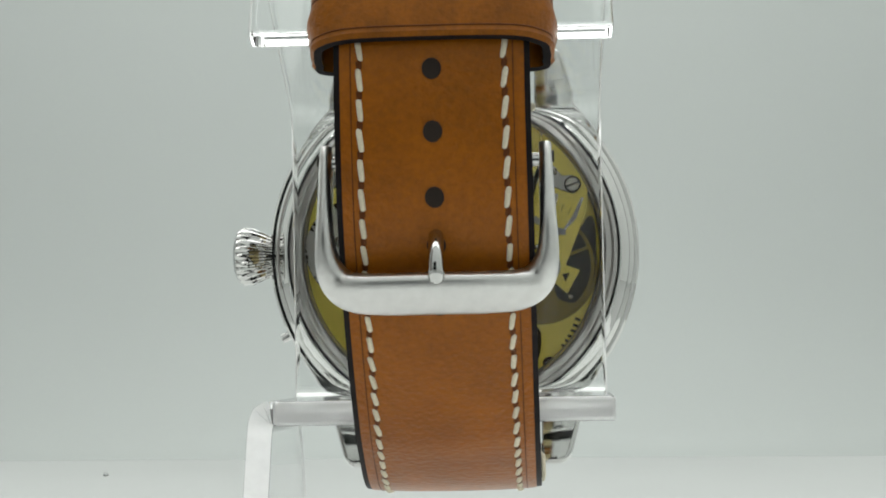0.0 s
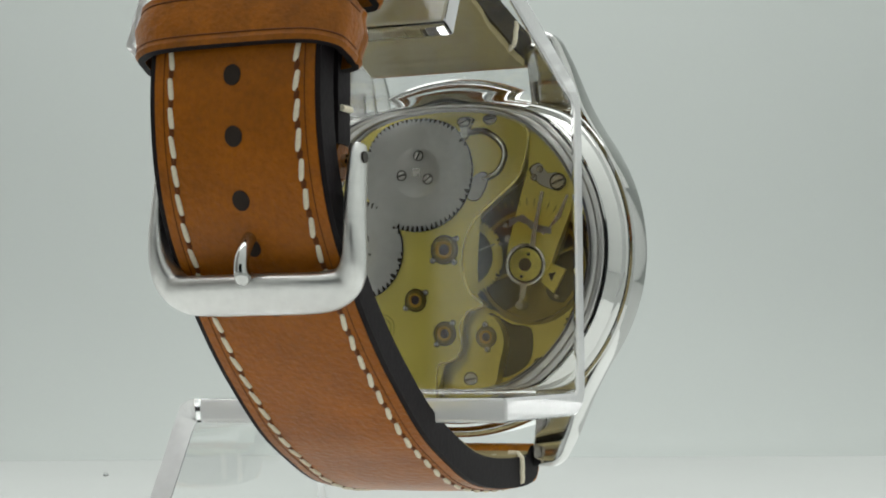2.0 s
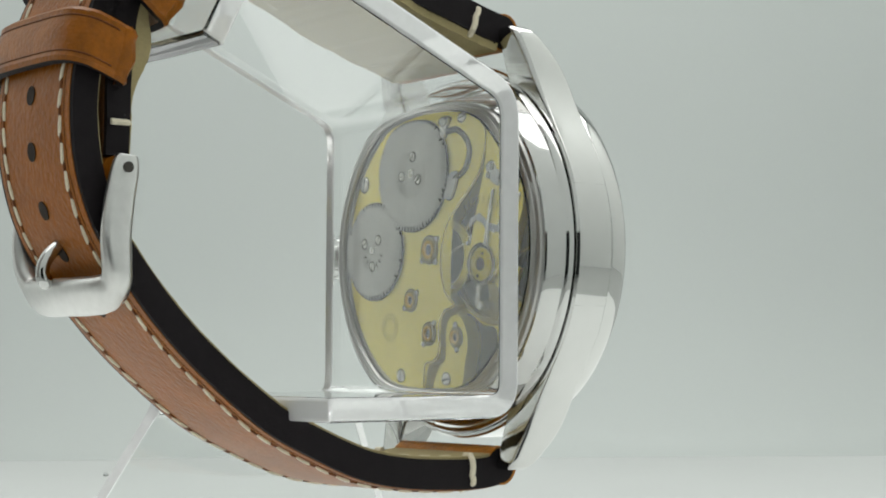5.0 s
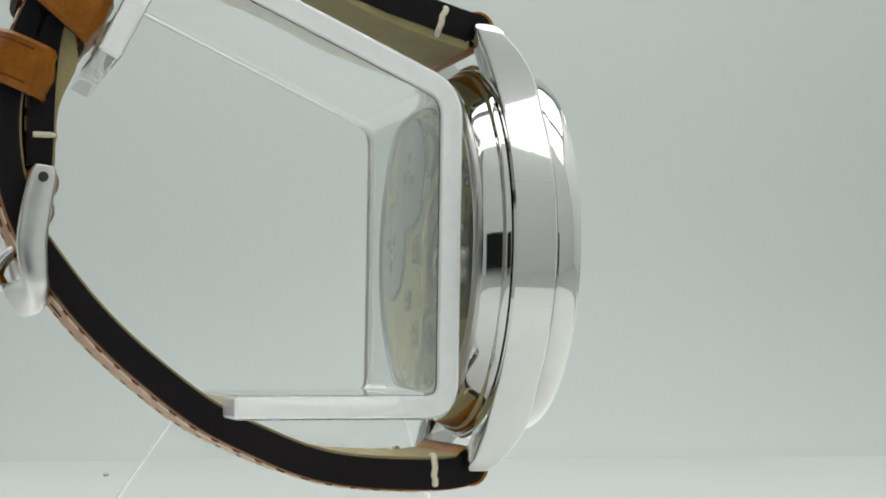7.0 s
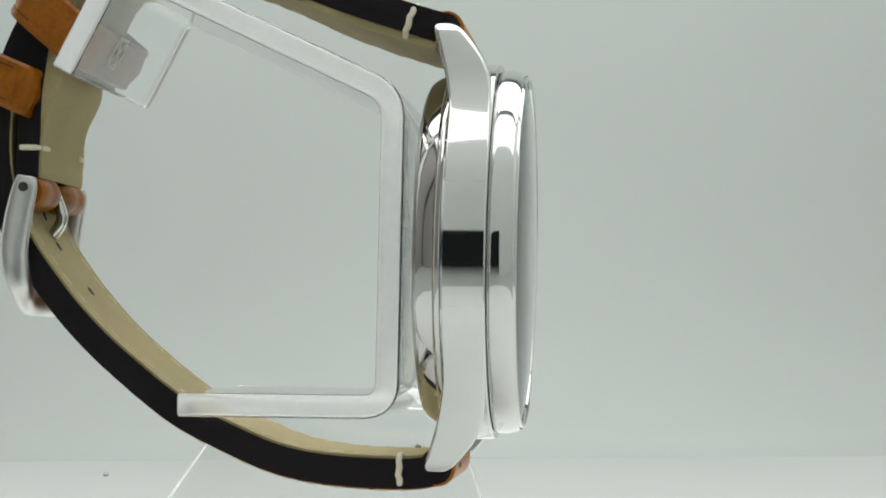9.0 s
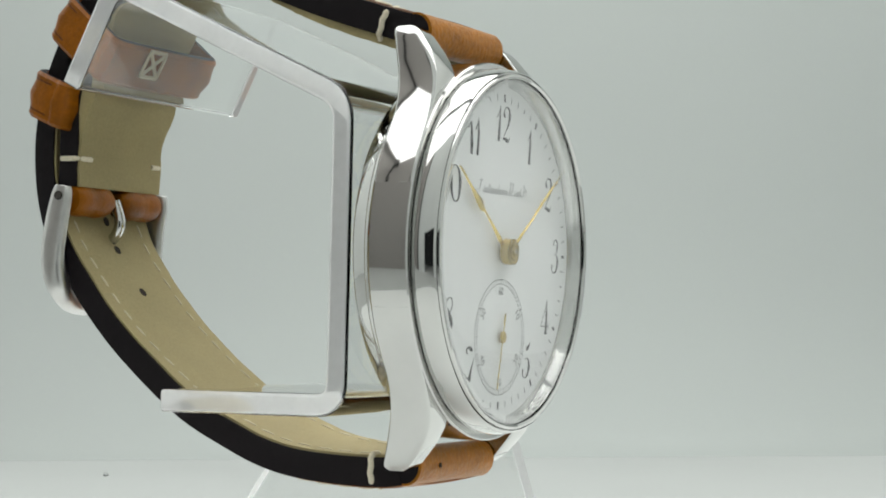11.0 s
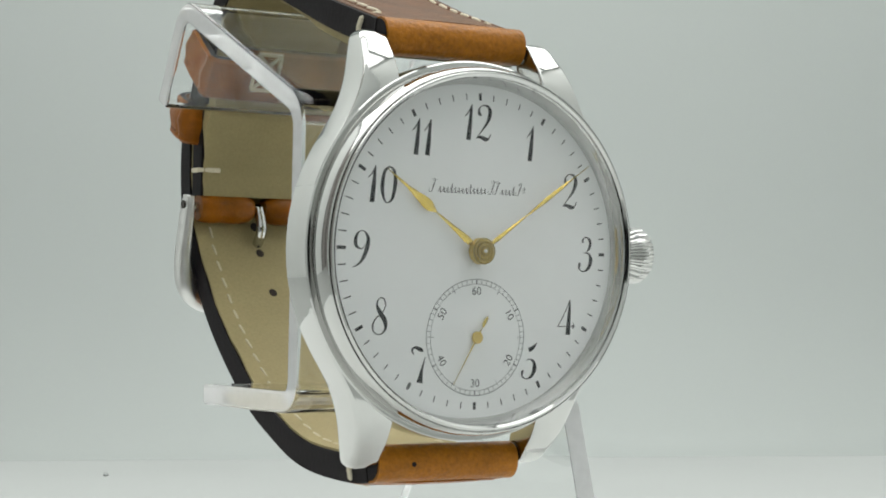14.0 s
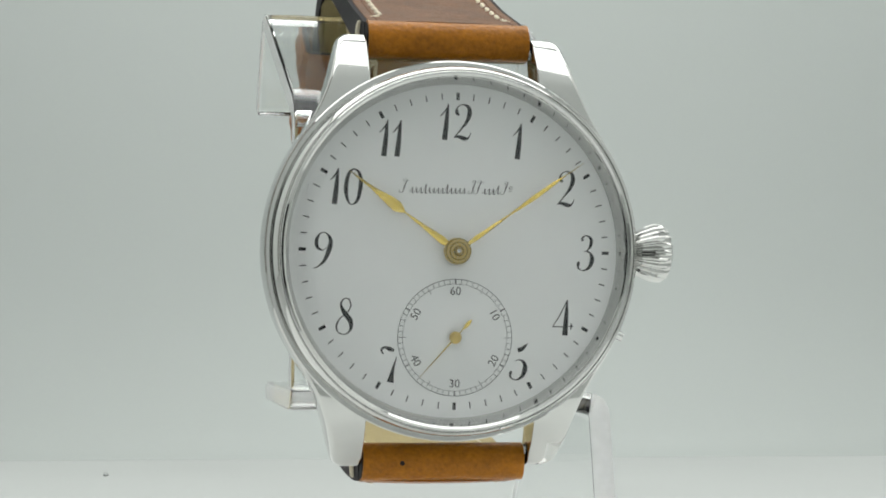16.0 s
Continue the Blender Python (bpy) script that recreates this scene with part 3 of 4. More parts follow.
# balance wheel
balance = part("balance_wheel", lathe([(6.65, -7.8), (7.1, -7.8), (7.1, -7.35), (6.65, -7.35)], 72, 11.1, -2.2), GILTDARK, watch, "gilt balance wheel")
for a in (20, 200):
    part("spoke", tube([(11.1, -7.6, -2.2), (11.1 + 6.6 * math.cos(radians(a)), -7.6, -2.2 + 6.6 * math.sin(radians(a)))], 0.22, 8), GILTDARK, balance)
# hub ring and regulator
hubring = part("regulator_ring", lathe([(2.3, -9.12), (2.35, -9.32), (2.5, -9.38), (2.7, -9.32), (2.75, -9.12)], 48, 11.1, -2.2), SCREW, balance_cock)
part("cap", lathe([(0, -9.3), (1.95, -9.3), (2.1, -9.22), (2.1, -9.0), (0, -9.0)], 40, 11.1, -2.2, closed=False), GILT, balance_cock)
part("cap_ring", lathe([(2.08, -9.14), (2.32, -9.14), (2.32, -9.05), (2.08, -9.05)], 40, 11.1, -2.2), MOVDARK, balance_cock)
part("cap_jewel", disc(0.85, -9.4, -9.2, 11.1, -2.2, 24), RUBY, balance_cock)
for x, z in ((11.6, -0.9), (10.6, -3.7)):
    part("cap_screw", disc(0.2, -9.42, -9.2, x, z, 14), SLOT, balance_cock)
part("regulator_arm", slab([(11.75, 0.25), (12.5, 0.0), (12.75, 2.2), (13.75, 7.0), (13.3, 7.1), (12.2, 2.4)], -9.42, -9.16), SCREW, balance_cock, smooth=False)
part("regulator_tail", slab([(10.5, -4.7), (11.3, -4.8), (11.0, -6.3), (10.1, -7.7), (10.4, -6.2)], -9.42, -9.16), SCREW, balance_cock, smooth=False)
part("stud_plate", slab([(14.0, -2.0), (16.3, -2.9), (14.6, -5.9), (13.0, -4.4)], -8.7, -8.2), GILT, balance_cock, smooth=False)
part("stud", slab([(14.0, -3.4), (15.0, -3.2), (14.4, -4.4)], -8.76, -8.7), MOVDARK, balance_cock, smooth=False)
bm = bmesh.new()
for k in range(9):
    a = radians(60 + 7 * k)
    bar(bm, 11.1 + 7.6 * math.cos(a), -2.2 + 7.6 * math.sin(a), 11.1 + 8.5 * math.cos(a), -2.2 + 8.5 * math.sin(a), 0.12, -9.12)
part("index_scale", bm, GILTDARK, balance_cock, "fine engraved index lines", smooth=False)
part("hairspring_bracket", slab([(8.9, 2.6), (10.2, 3.4), (11.4, 2.9), (12.2, 2.0), (14.6, 1.6), (14.6, 2.4), (12.6, 2.9), (10.8, 4.2), (9.0, 3.6)], -9.3, -9.12), DARKSTEEL, balance_cock, smooth=False)
part("regulator_index", slab([tuple(p) for p in spline([(12.0, 9.9), (13.2, 10.6), (14.2, 9.4), (15.6, 9.3), (16.3, 8.2), (15.7, 7.2), (14.6, 7.4), (13.0, 8.2)], 4, True)], -9.25, -9.08), WHEEL, balance_cock, smooth=False)
screw(balance_cock, 15.6, 8.2, -9.5, 0.95, 20)
screw(balance_cock, 12.4, 8.9, -9.4, 0.4, 50)
screw(balance_cock, 13.2, 9.9, -9.4, 0.4, 120)
part("index_spring", slab([(14.6, 2.2), (12.6, 3.0), (12.4, 2.4), (13.6, 1.5), (15.9, 3.6), (17.0, 6.4), (16.7, 6.6), (15.4, 4.0)], -9.24, -9.12), SCREW, balance_cock, smooth=False)
# fourth wheel, half hidden by the bridge
fourth = gear("fourth_wheel", 2.5, -0.9, 5.1, 60, -8.3, -8.0, GILT, watch, 0.4)
for k in range(4):
    a = radians(20 + 90 * k)
    part("spoke", tube([(2.5, -8.45, -0.9), (2.5 + 4.4 * math.cos(a), -8.45, -0.9 + 4.4 * math.sin(a))], 0.14, 6), SCREW, fourth)
# dark disc stands in for the shaded openings between the spokes
part("opening_shade", disc(3.8, -8.38, -8.3, 2.5, -0.9), MOVDARK, fourth)
for x, z, r in ((8.6, 1.2, 0.55), (8.2, 2.9, 0.4), (9.8, 3.1, 0.5), (7.6, 0.6, 0.3), (15.0, -6.3, 0.35), (10.0, -7.3, 0.6)):
    part("pillar", lathe([(0, -8.8), (r * 0.8, -8.8), (r, -8.6), (r, -7.0), (0, -7.0)], 20, x, z, closed=False), SCREW, main)

# winding wheels
ratchet = gear("ratchet_wheel", -3.7, 10.2, 7.7, 68, -9.75, -9.45, WHEEL, bridge, 0.72)
crownwheel = gear("crown_wheel", -12.5, 0.3, 6.6, 54, -9.65, -9.38, WHEEL, bridge, 0.70)
# dark discs put shade into the gaps between the teeth
part("tooth_gap_shade", disc(7.72, -9.42, -8.98, -3.7, 10.2, 64), MOVDARK, bridge)
part("tooth_gap_shade", disc(6.62, -9.35, -8.97, -12.5, 0.3, 64), MOVDARK, bridge)
part("hub_disc", lathe([(0, -9.77), (3.2, -9.77), (3.3, -9.74), (0, -9.74)], 48, -3.7, 10.2, closed=False), WHEEL, ratchet)
part("square", box_mesh(-4.25, -3.15, -10.05, -9.8, 9.65, 10.75), SCREW, ratchet, smooth=False)
for x, z, a in ((-3.4, 12.4, 60), (-5.8, 9.9, 10), (-2.1, 9.3, 40)):
    screw(ratchet, x, z, -9.95, 0.62, a)
part("hub_disc", lathe([(0, -9.67), (2.7, -9.67), (2.8, -9.64), (0, -9.64)], 48, -12.5, 0.3, closed=False), WHEEL, crownwheel)
part("square", box_mesh(-13.1, -12.2, -9.95, -9.7, 0.0, 0.9), SCREW, crownwheel, smooth=False)
for x, z, a in ((-14.6, 1.4, 30), (-11.3, 1.8, 60), (-12.7, -1.7, 80)):
    screw(crownwheel, x, z, -9.85, 0.62, a)
bm = bmesh.new()
for k in range(7):   # worn engraving round the middle of the crown wheel
    a = radians(200 + 24 * k)
    x, z = -12.5 + 2.0 * math.cos(a), 0.3 + 2.0 * math.sin(a)
    for turn in (-25, 30):
        u, v = 0.32 * math.cos(a + radians(turn)), 0.32 * math.sin(a + radians(turn))
        bar(bm, x - u, z - v, x + u, z + v, 0.13, -9.682)
part("engraved_marks", bm, MOVDARK, crownwheel, "illegible engraved marks", smooth=False)
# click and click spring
# larger dark shapes underneath stand in for the shadow round each part
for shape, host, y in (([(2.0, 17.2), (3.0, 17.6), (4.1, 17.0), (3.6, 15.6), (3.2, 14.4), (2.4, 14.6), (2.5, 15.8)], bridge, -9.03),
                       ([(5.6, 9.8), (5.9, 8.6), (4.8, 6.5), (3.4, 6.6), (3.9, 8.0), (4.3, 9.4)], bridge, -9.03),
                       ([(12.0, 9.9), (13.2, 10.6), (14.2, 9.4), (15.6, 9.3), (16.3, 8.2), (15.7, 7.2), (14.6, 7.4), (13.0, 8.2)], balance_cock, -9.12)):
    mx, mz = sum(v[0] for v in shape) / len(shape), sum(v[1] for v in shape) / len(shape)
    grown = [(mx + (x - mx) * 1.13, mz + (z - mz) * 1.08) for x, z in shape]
    part("shadow_outline", slab([tuple(v) for v in spline(grown, 4, True)], y, y + 0.03), MOVDARK, host, smooth=False)
part("shadow_outline", tube([(v[0] + 0.06, -9.02, v[1] - 0.06) for v in spline([(3.4, 15.2), (5.6, 15.2), (7.7, 13.7), (8.3, 12.0), (7.4, 10.0), (5.4, 9.0)], 6)], 0.42, 8, 0.1), MOVDARK, bridge)
part("click", slab([tuple(p) for p in spline([(2.0, 17.2), (3.0, 17.6), (4.1, 17.0), (3.6, 15.6), (3.2, 14.4), (2.4, 14.6), (2.5, 15.8)], 4, True)], -9.5, -9.05), SCREW, bridge, smooth=False)
screw(bridge, 2.9, 16.7, -9.75, 0.8, 30)
part("click_spring", tube([(p[0], -9.25, p[1]) for p in spline([(3.4, 15.2), (5.6, 15.2), (7.7, 13.7), (8.3, 12.0), (7.4, 10.0), (5.4, 9.0)], 6)], 0.26, 8), SCREW, bridge)
part("click_plate", slab([tuple(p) for p in spline([(5.6, 9.8), (5.9, 8.6), (4.8, 6.5), (3.4, 6.6), (3.9, 8.0), (4.3, 9.4)], 4, True)], -9.4, -9.05), WHEEL, bridge, smooth=False)
# jewels in screwed settings
for x, z, r, rot, host, y in ((-0.1, 0.05, 1.75, 40, bridge, -9.0), (-4.2, -6.4, 1.4, 35, bridge, -9.0), (-0.15, -10.8, 1.45, 50, bridge, -9.0), (5.55, -11.3, 1.3, 95, pallet_cock, -8.9)):
    setting = part("jewel_setting", lathe([(r * 0.55, y - 0.05), (r * 0.62, y - 0.3), (r * 0.85, y - 0.3), (r * 0.88, y - 0.12), (r, y - 0.1), (r, y + 0.1), (r * 0.55, y + 0.1)], 36, x, z), GILTDARK, host, "gilt ring round a red jewel")
    part("seat_ring", lathe([(r, y - 0.03), (r * 1.1, y - 0.03), (r * 1.1, y + 0.1), (r, y + 0.1)], 36, x, z), MOVDARK, setting)
    part("jewel_rim", lathe([(r * 0.42, y - 0.2), (r * 0.5, y - 0.34), (r * 0.66, y - 0.36), (r * 0.7, y - 0.2), (r * 0.6, y + 0.05), (r * 0.42, y + 0.05)], 30, x, z), JEWELRING, setting)
    part("jewel", lathe([(0, y - 0.12), (r * 0.3, y - 0.1), (r * 0.62, y - 0.02), (r * 0.62, y + 0.05), (0, y + 0.05)], 30, x, z, closed=False), RUBY, setting)
    for a in (rot, rot + 180, rot + 270) if r > 1.6 else (rot, rot + 180):
        screw(host, x + 1.22 * r * math.cos(radians(a)), z + 1.22 * r * math.sin(radians(a)), y - 0.2, 0.36, a + 30)
for x, z, r, a, host, y in ((-15.5, 9.5, 1.0, 85, bridge, -9.15), (-6.6, -16.3, 0.85, 80, bridge, -9.15), (3.3, -16.7, 0.85, 10, pallet_cock, -9.05), (6.35, 17.0, 0.85, 15, bridge, -9.15)):
    screw(host, x, z, y, r, a)
part("dark_screw", disc(0.85, -7.3, -6.9, 12.1, -14.8, 28), RUBY, main)
# worn engraving: emblem rings, and an unreadable serial as bars
for r in (1.2, 1.7):
    part("emblem", lathe([(r, -9.015), (r + 0.1, -9.015), (r + 0.1, -9.0), (r, -9.0)], 40, -9.0, -9.9), GILTDARK, bridge)
bm = bmesh.new()
for x, z, a in ((15.9, -9.2, 70), (15.6, -10.0, 70), (15.3, -10.7, 68), (14.9, -11.4, 66), (14.5, -12.0, 64), (14.0, -12.6, 62), (17.7, -9.3, 60), (17.1, -10.2, 58), (16.4, -11.2, 55), (15.4, -12.5, 50), (14.4, -13.8, 45), (13.3, -15.0, 40)):
    u, v = 0.36 * math.cos(radians(a - 90)), 0.36 * math.sin(radians(a - 90))
    bar(bm, x - u, z - v, x + u, z + v, 0.34, -6.94)
    bar(bm, x - 0.5 * u, z - 0.5 * v, x + 0.5 * u, z + 0.5 * v, 0.14, -6.945)
part("engraved_marks", bm, MOVDARK, main, "illegible engraved marks", smooth=False)
part("movement_ring", lathe([(19.1, -9.25), (19.48, -9.25), (19.48, -6.4), (19.3, -6.4), (18.9, -7.2), (18.9, -8.8)], 128), DARKSTEEL, watch, "steel movement ring")

# ---------------------------------------------------------------- the strap
LONG = [(-5.9, -27.0), (-9.0, -27.8), (-12.9, -28.1), (-21, -27.8), (-27.5, -26.7), (-34, -24.2), (-40.8, -20.8), (-48.8, -14.7), (-54.1, -9.7), (-58.3, -4.7), (-61.9, 0.5), (-64.0, 6), (-64.9, 12), (-64.6, 18), (-63.0, 24), (-60.2, 30), (-56.8, 34.5)]
SHORT = [(-5.9, 27.0), (-9.0, 27.7), (-13, 28.9), (-21, 31.4), (-30, 34.7), (-39, 37.8), (-47, 39.2), (-53.2, 37.2), (-57.6, 31.5), (-60.0, 25), (-60.7, 18), (-60.8, 12), (-60.9, 8.2)]


class Path:
    """A strap's middle line in y, z with arc length, tangent and outward normal."""

    def __init__(self, pts, out):
        self.q = spline([(p[0], p[1], 0) for p in pts], 16)
        self.s = [0.0]
        for a, b in zip(self.q, self.q[1:]):
            self.s.append(self.s[-1] + (b - a).length)
        self.length, self.out = self.s[-1], out

    def at(self, s):
        i = max(0, min(len(self.q) - 2, int(np.searchsorted(self.s, s)) - 1))
        u = (s - self.s[i]) / max(1e-9, self.s[i + 1] - self.s[i])
        p = self.q[i].lerp(self.q[i + 1], u)
        d = (self.q[min(i + 2, len(self.q) - 1)] - self.q[max(i - 1, 0)]).normalized()
        n = Vector((-d.y, d.x)) * self.out * (1.22 - 0.30 * s / self.length)
        return Vector((p.x, p.y)), Vector((d.x, d.y)), n

    def near(self, y, z):
        return min(range(len(self.q)), key=lambda i: (self.q[i].x - y) ** 2 + (self.q[i].y - z) ** 2)


long_path, short_path = Path(LONG, -1), Path(SHORT, 1)
for path in (long_path, short_path):
    p, d, n = path.at(path.length * 0.4)
    if (p - Vector((-30, 5))).dot(n) < 0:
        path.out = -path.out


def half_width(s, length):
    return 10.85 - 0.75 * min(1.0, s / (0.75 * length))


def strap_layer(path, s0, s1, lo, hi, inset, dome, steps=90, across=14, hollow=0.0, sag=None, wobble=0.0):
    """A layer of a strap between two offsets from its middle line; dome lifts its middle."""
    bm = bmesh.new()
    rings = []
    for i in range(steps + 1):
        s = s0 + (s1 - s0) * i / steps
        p, d, n = path.at(s)
        w = half_width(s, path.length) - inset + wobble * (math.sin(0.83 * s) + math.sin(0.37 * s + 1) + noise.noise((s * 0.9, 2.1, 0)))
        under = lo - (sag(p.y) if sag else 0.0) - (wobble * (0.5 + noise.noise((s * 0.7, 0.3, 5))) if sag else 0.0)
        ring = []
        for k in range(across + 1):
            u = -1 + 2 * k / across
            h = hi + dome * (1 - abs(u * w / (w + inset)) ** 2.6)
            q = p + n * h
            ring.append(bm.verts.new((u * w, q.x, q.y)))
        for k in range(across, -1, -1):
            u = -1 + 2 * k / across
            q = p + n * (under + hollow * (1 - abs(u) ** 2.6))
            ring.append(bm.verts.new((u * w, q.x, q.y)))
        rings.append(ring)
    m = len(rings[0])
    for a, b in zip(rings, rings[1:]):
        for k in range(m):
            bm.faces.new((a[k], a[(k + 1) % m], b[(k + 1) % m], b[k]))
    bm.faces.new(rings[0])
    bm.faces.new(rings[-1])
    return bm


def stitch_mesh():
    bm = bmesh.new()
    rings = []
    for k, (y, r) in enumerate(((-1.27, 0.12), (-1.16, 0.28), (-0.7, 0.37), (0.0, 0.40), (0.7, 0.37), (1.16, 0.28), (1.27, 0.12))):
        rings.append([bm.verts.new((r * (1 + 0.13 * math.cos(2 * a + 1.1 * k)) * math.cos(a), y, 0.62 * r * math.sin(a))) for a in [2 * math.pi * q / 10 for q in range(10)]])
    for a, b in zip(rings, rings[1:]):
        for k in range(10):
            bm.faces.new((a[k], a[(k + 1) % 10], b[(k + 1) % 10], b[k]))
    bm.faces.new(rings[0])
    bm.faces.new(rings[-1])
    bmesh.ops.recalc_face_normals(bm, faces=bm.faces)
    bm.transform(Matrix.Scale(MM, 4))
    me = bpy.data.meshes.new("stitch")
    for f in bm.faces:
        f.smooth = True
    bm.to_mesh(me)
    bm.free()
    me.materials.append(THREAD)
    return me


STITCH = stitch_mesh()
PALE = mat("lining_thread", (0.50, 0.44, 0.30), 0.8, noise=0.1, scale=4000)
STITCH_IN = stitch_mesh()
STITCH_IN.materials[0] = PALE
STITCH_HOLE = stitch_mesh()
STITCH_HOLE.materials[0] = SEAM


def stitch_row(path, s0, s1, off, u, parent, pitch=3.35, small=1.0, skew=6.0, mesh=None):
    s, side = s0, math.copysign(1, u)
    while s < s1:
        p, d, n = path.at(s)
        x = side * (half_width(s, path.length) - abs(u))
        low = fallen(abs(u), half_width(s, path.length)) if off > 0 else 0.0
        q = p + n * (off - low)
        m = Matrix.Identity(4)
        a = radians(skew + random.uniform(-3, 3))
        along = Vector((math.sin(a), d.x * math.cos(a), d.y * math.cos(a)))
        nn = Vector((0, n.x, n.y))
        cross = along.cross(nn).normalized()
        for i in range(3):
            m[i][0], m[i][1], m[i][2] = cross[i] * small, along[i] * random.uniform(0.92, 1.05) * (small ** 0.5), nn[i] * small
        m.translation = Vector((x, q.x, q.y)) * MM
        ob = new("stitch", mesh or STITCH)
        ob.parent = parent
        ob.matrix_local = m
        if mesh is None:   # pricked holes between the stitches
            p, d, n = path.at(s + pitch / 2)
            q = p + n * (off - 0.06 - low)
            hole = new("stitch_hole", STITCH_HOLE)
            hole.parent = parent
            hole.matrix_local = Matrix.Translation(Vector((side * (half_width(s + pitch / 2, path.length) - abs(u)), q.x, q.y)) * MM) @ Matrix.Translation(-m.translation) @ m @ Matrix.Diagonal((1.05, 0.42, 0.5, 1))
        s += pitch


CROWN = 0.3   # how far the strap's face falls off to its edges


def fallen(u, w):
    """The drop of the strap's face at u millimetres in from its edge."""
    return CROWN * (1 - u / w) ** 2.6


def slack(z):
    """How far the loose lining of the short half stands off near the buckle."""
    return 2.1 * math.exp(-((z - 21.5) / 4.2) ** 2) + 0.5 * math.exp(-((z - 30) / 3.0) ** 2)


def strap_piece(path, label, s_end, leather, look_of, sag=None):
    body = part("strap", strap_layer(path, 2.4, s_end, -1.35, 2.05 - CROWN, 0.0, CROWN), EDGE, watch, label)
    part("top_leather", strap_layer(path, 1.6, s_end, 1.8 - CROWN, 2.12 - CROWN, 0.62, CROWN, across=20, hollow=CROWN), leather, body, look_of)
    part("lining", strap_layer(path, 2.2, s_end, -1.62, -1.3, 0.3, 0.0, steps=180, sag=sag, wobble=0.13 if sag else 0.06), LINING, body, "pale beige leather lining")
    return body


long_strap = strap_piece(long_path, "long tan leather strap half with punched holes", long_path.length, LEATHER, "grained tan top leather")
short_strap = strap_piece(short_path, "short tan leather strap half carrying the buckle", short_path.length, SHADED_TAN, "tan top leather with its shade in the colour", lambda z: slack(z) if z < 34 else 0.0)
for sgn in (-1, 1):
    stitch_row(long_path, 8.5, long_path.length - 3, 2.16, sgn * 2.65, long_strap, skew=7 * sgn, pitch=2.9, small=0.86)
    stitch_row(long_path, 8.5, long_path.length - 30, -1.62, sgn * 2.7, long_strap, pitch=3.15, small=0.6, mesh=STITCH_IN)
    stitch_row(short_path, 8.5, short_path.length - 4, 2.16, sgn * 2.65, short_strap, skew=7 * sgn, pitch=2.9, small=0.86)
    stitch_row(short_path, 8.5, 44, -1.62, sgn * 2.7, short_strap, pitch=3.15, small=0.6, mesh=STITCH_IN)
# crease pressed beside the seam
for path, body in ((long_path, long_strap), (short_path, short_strap)):
    for sgn in (-1, 1):
        pts = []
        for i in range(70):
            s = 3 + (path.length - 5) * i / 69
            p, d, n = path.at(s)
            q = p + n * (2.13 - fallen(1.75, half_width(s, path.length)))
            pts.append((sgn * (half_width(s, path.length) - 1.75), q.x, q.y))
        part("crease", tube(pts, 0.06, 6), SEAM, body)
        groove = []
        for i in range(70):
            s = 7.5 + (path.length - 10) * i / 69
            p, d, n = path.at(s)
            q = p + n * (2.10 - fallen(2.65, half_width(s, path.length)))
            groove.append((sgn * (half_width(s, path.length) - 2.65), q.x, q.y))
        part("seam_groove", tube(groove, 0.19, 6), SEAM, body)
    # thread loops bound over the edge near the lugs
    for sgn in (-1, 1):
        p, d, n = path.at(6.3)
        w = half_width(6.3, path.length)
        loop = [(sgn * (w - 2.6), 1.9), (sgn * (w - 0.8), 1.45), (sgn * (w + 0.12), 1.1), (sgn * (w + 0.14), 0.8), (sgn * (w + 0.14), 0.3), (sgn * (w + 0.14), -0.5), (sgn * (w + 0.14), -1.2), (sgn * (w - 0.4), -1.7), (sgn * (w - 1.6), -1.7)]
        part("edge_stitch", tube([(x, (p + n * h + d * 0.12 * math.sin(5 * h)).x, (p + n * h + d * 0.12 * math.sin(5 * h)).y) for x, h in loop], 0.40, 8), THREAD, body, "cream thread bound over the edge")
# folded ends round the spring bars
for body, sgn in ((long_strap, -1), (short_strap, 1)):
    part("end_loop", tube([(-10.62, -7.3, sgn * 27.35), (10.62, -7.3, sgn * 27.35)], 2.45, 28, 0.92), LOOP, body, "tan leather fold round the spring bar")
    part("end_core", tube([(-10.72, -7.5, sgn * 27.35), (10.72, -7.5, sgn * 27.35)], 2.2, 28, 0.92), EDGE, body)
part("nick", disc(0.32, -4.98, -4.85, 5.6, -27.35, 12), DARK, long_strap, "small dark nick")
# holes: dark eyelets through the long half
for y, z in ((-67.9, 15.4), (-67.5, 9.1), (-65.9, 2.95), (-63.6, -1.6), (-58.9, -7.4)):
    i = long_path.near(y + 2.3, z)
    p, d, n = long_path.at(long_path.s[i])
    bm = bmesh.new()
    for k in range(28):
        a = 2 * math.pi * k / 28
        for h, r in ((2.235, 1.0), (-1.66, 0.62)):
            q = p + n * h + d * (1.12 * r * math.sin(a))
            bm.verts.new((r * math.cos(a), q.x, q.y))
    bm.verts.ensure_lookup_table()
    for h in (0, 1):
        bm.faces.new([bm.verts[2 * k + h] for k in range(28)])
    for k in range(28):
        q = (k + 1) % 28
        bm.faces.new((bm.verts[2 * k], bm.verts[2 * q], bm.verts[2 * q + 1], bm.verts[2 * k + 1]))
    part("buckle_hole", bm, DARK, long_strap, smooth=False)

# size mark on the lining of the short half
p, d, n = short_path.at(10.2)
q = p - n * 1.64
up3, along3 = Vector((0, -n.x, -n.y)), Vector((0, d.x, d.y))
m = Matrix.Identity(4)
xa = Vector((-1, 0, 0))
ya = up3.cross(xa)
for i in range(3):
    m[i][0], m[i][1], m[i][2] = xa[i], ya[i], up3[i]
m.translation = Vector((-0.2, q.x, q.y)) * MM
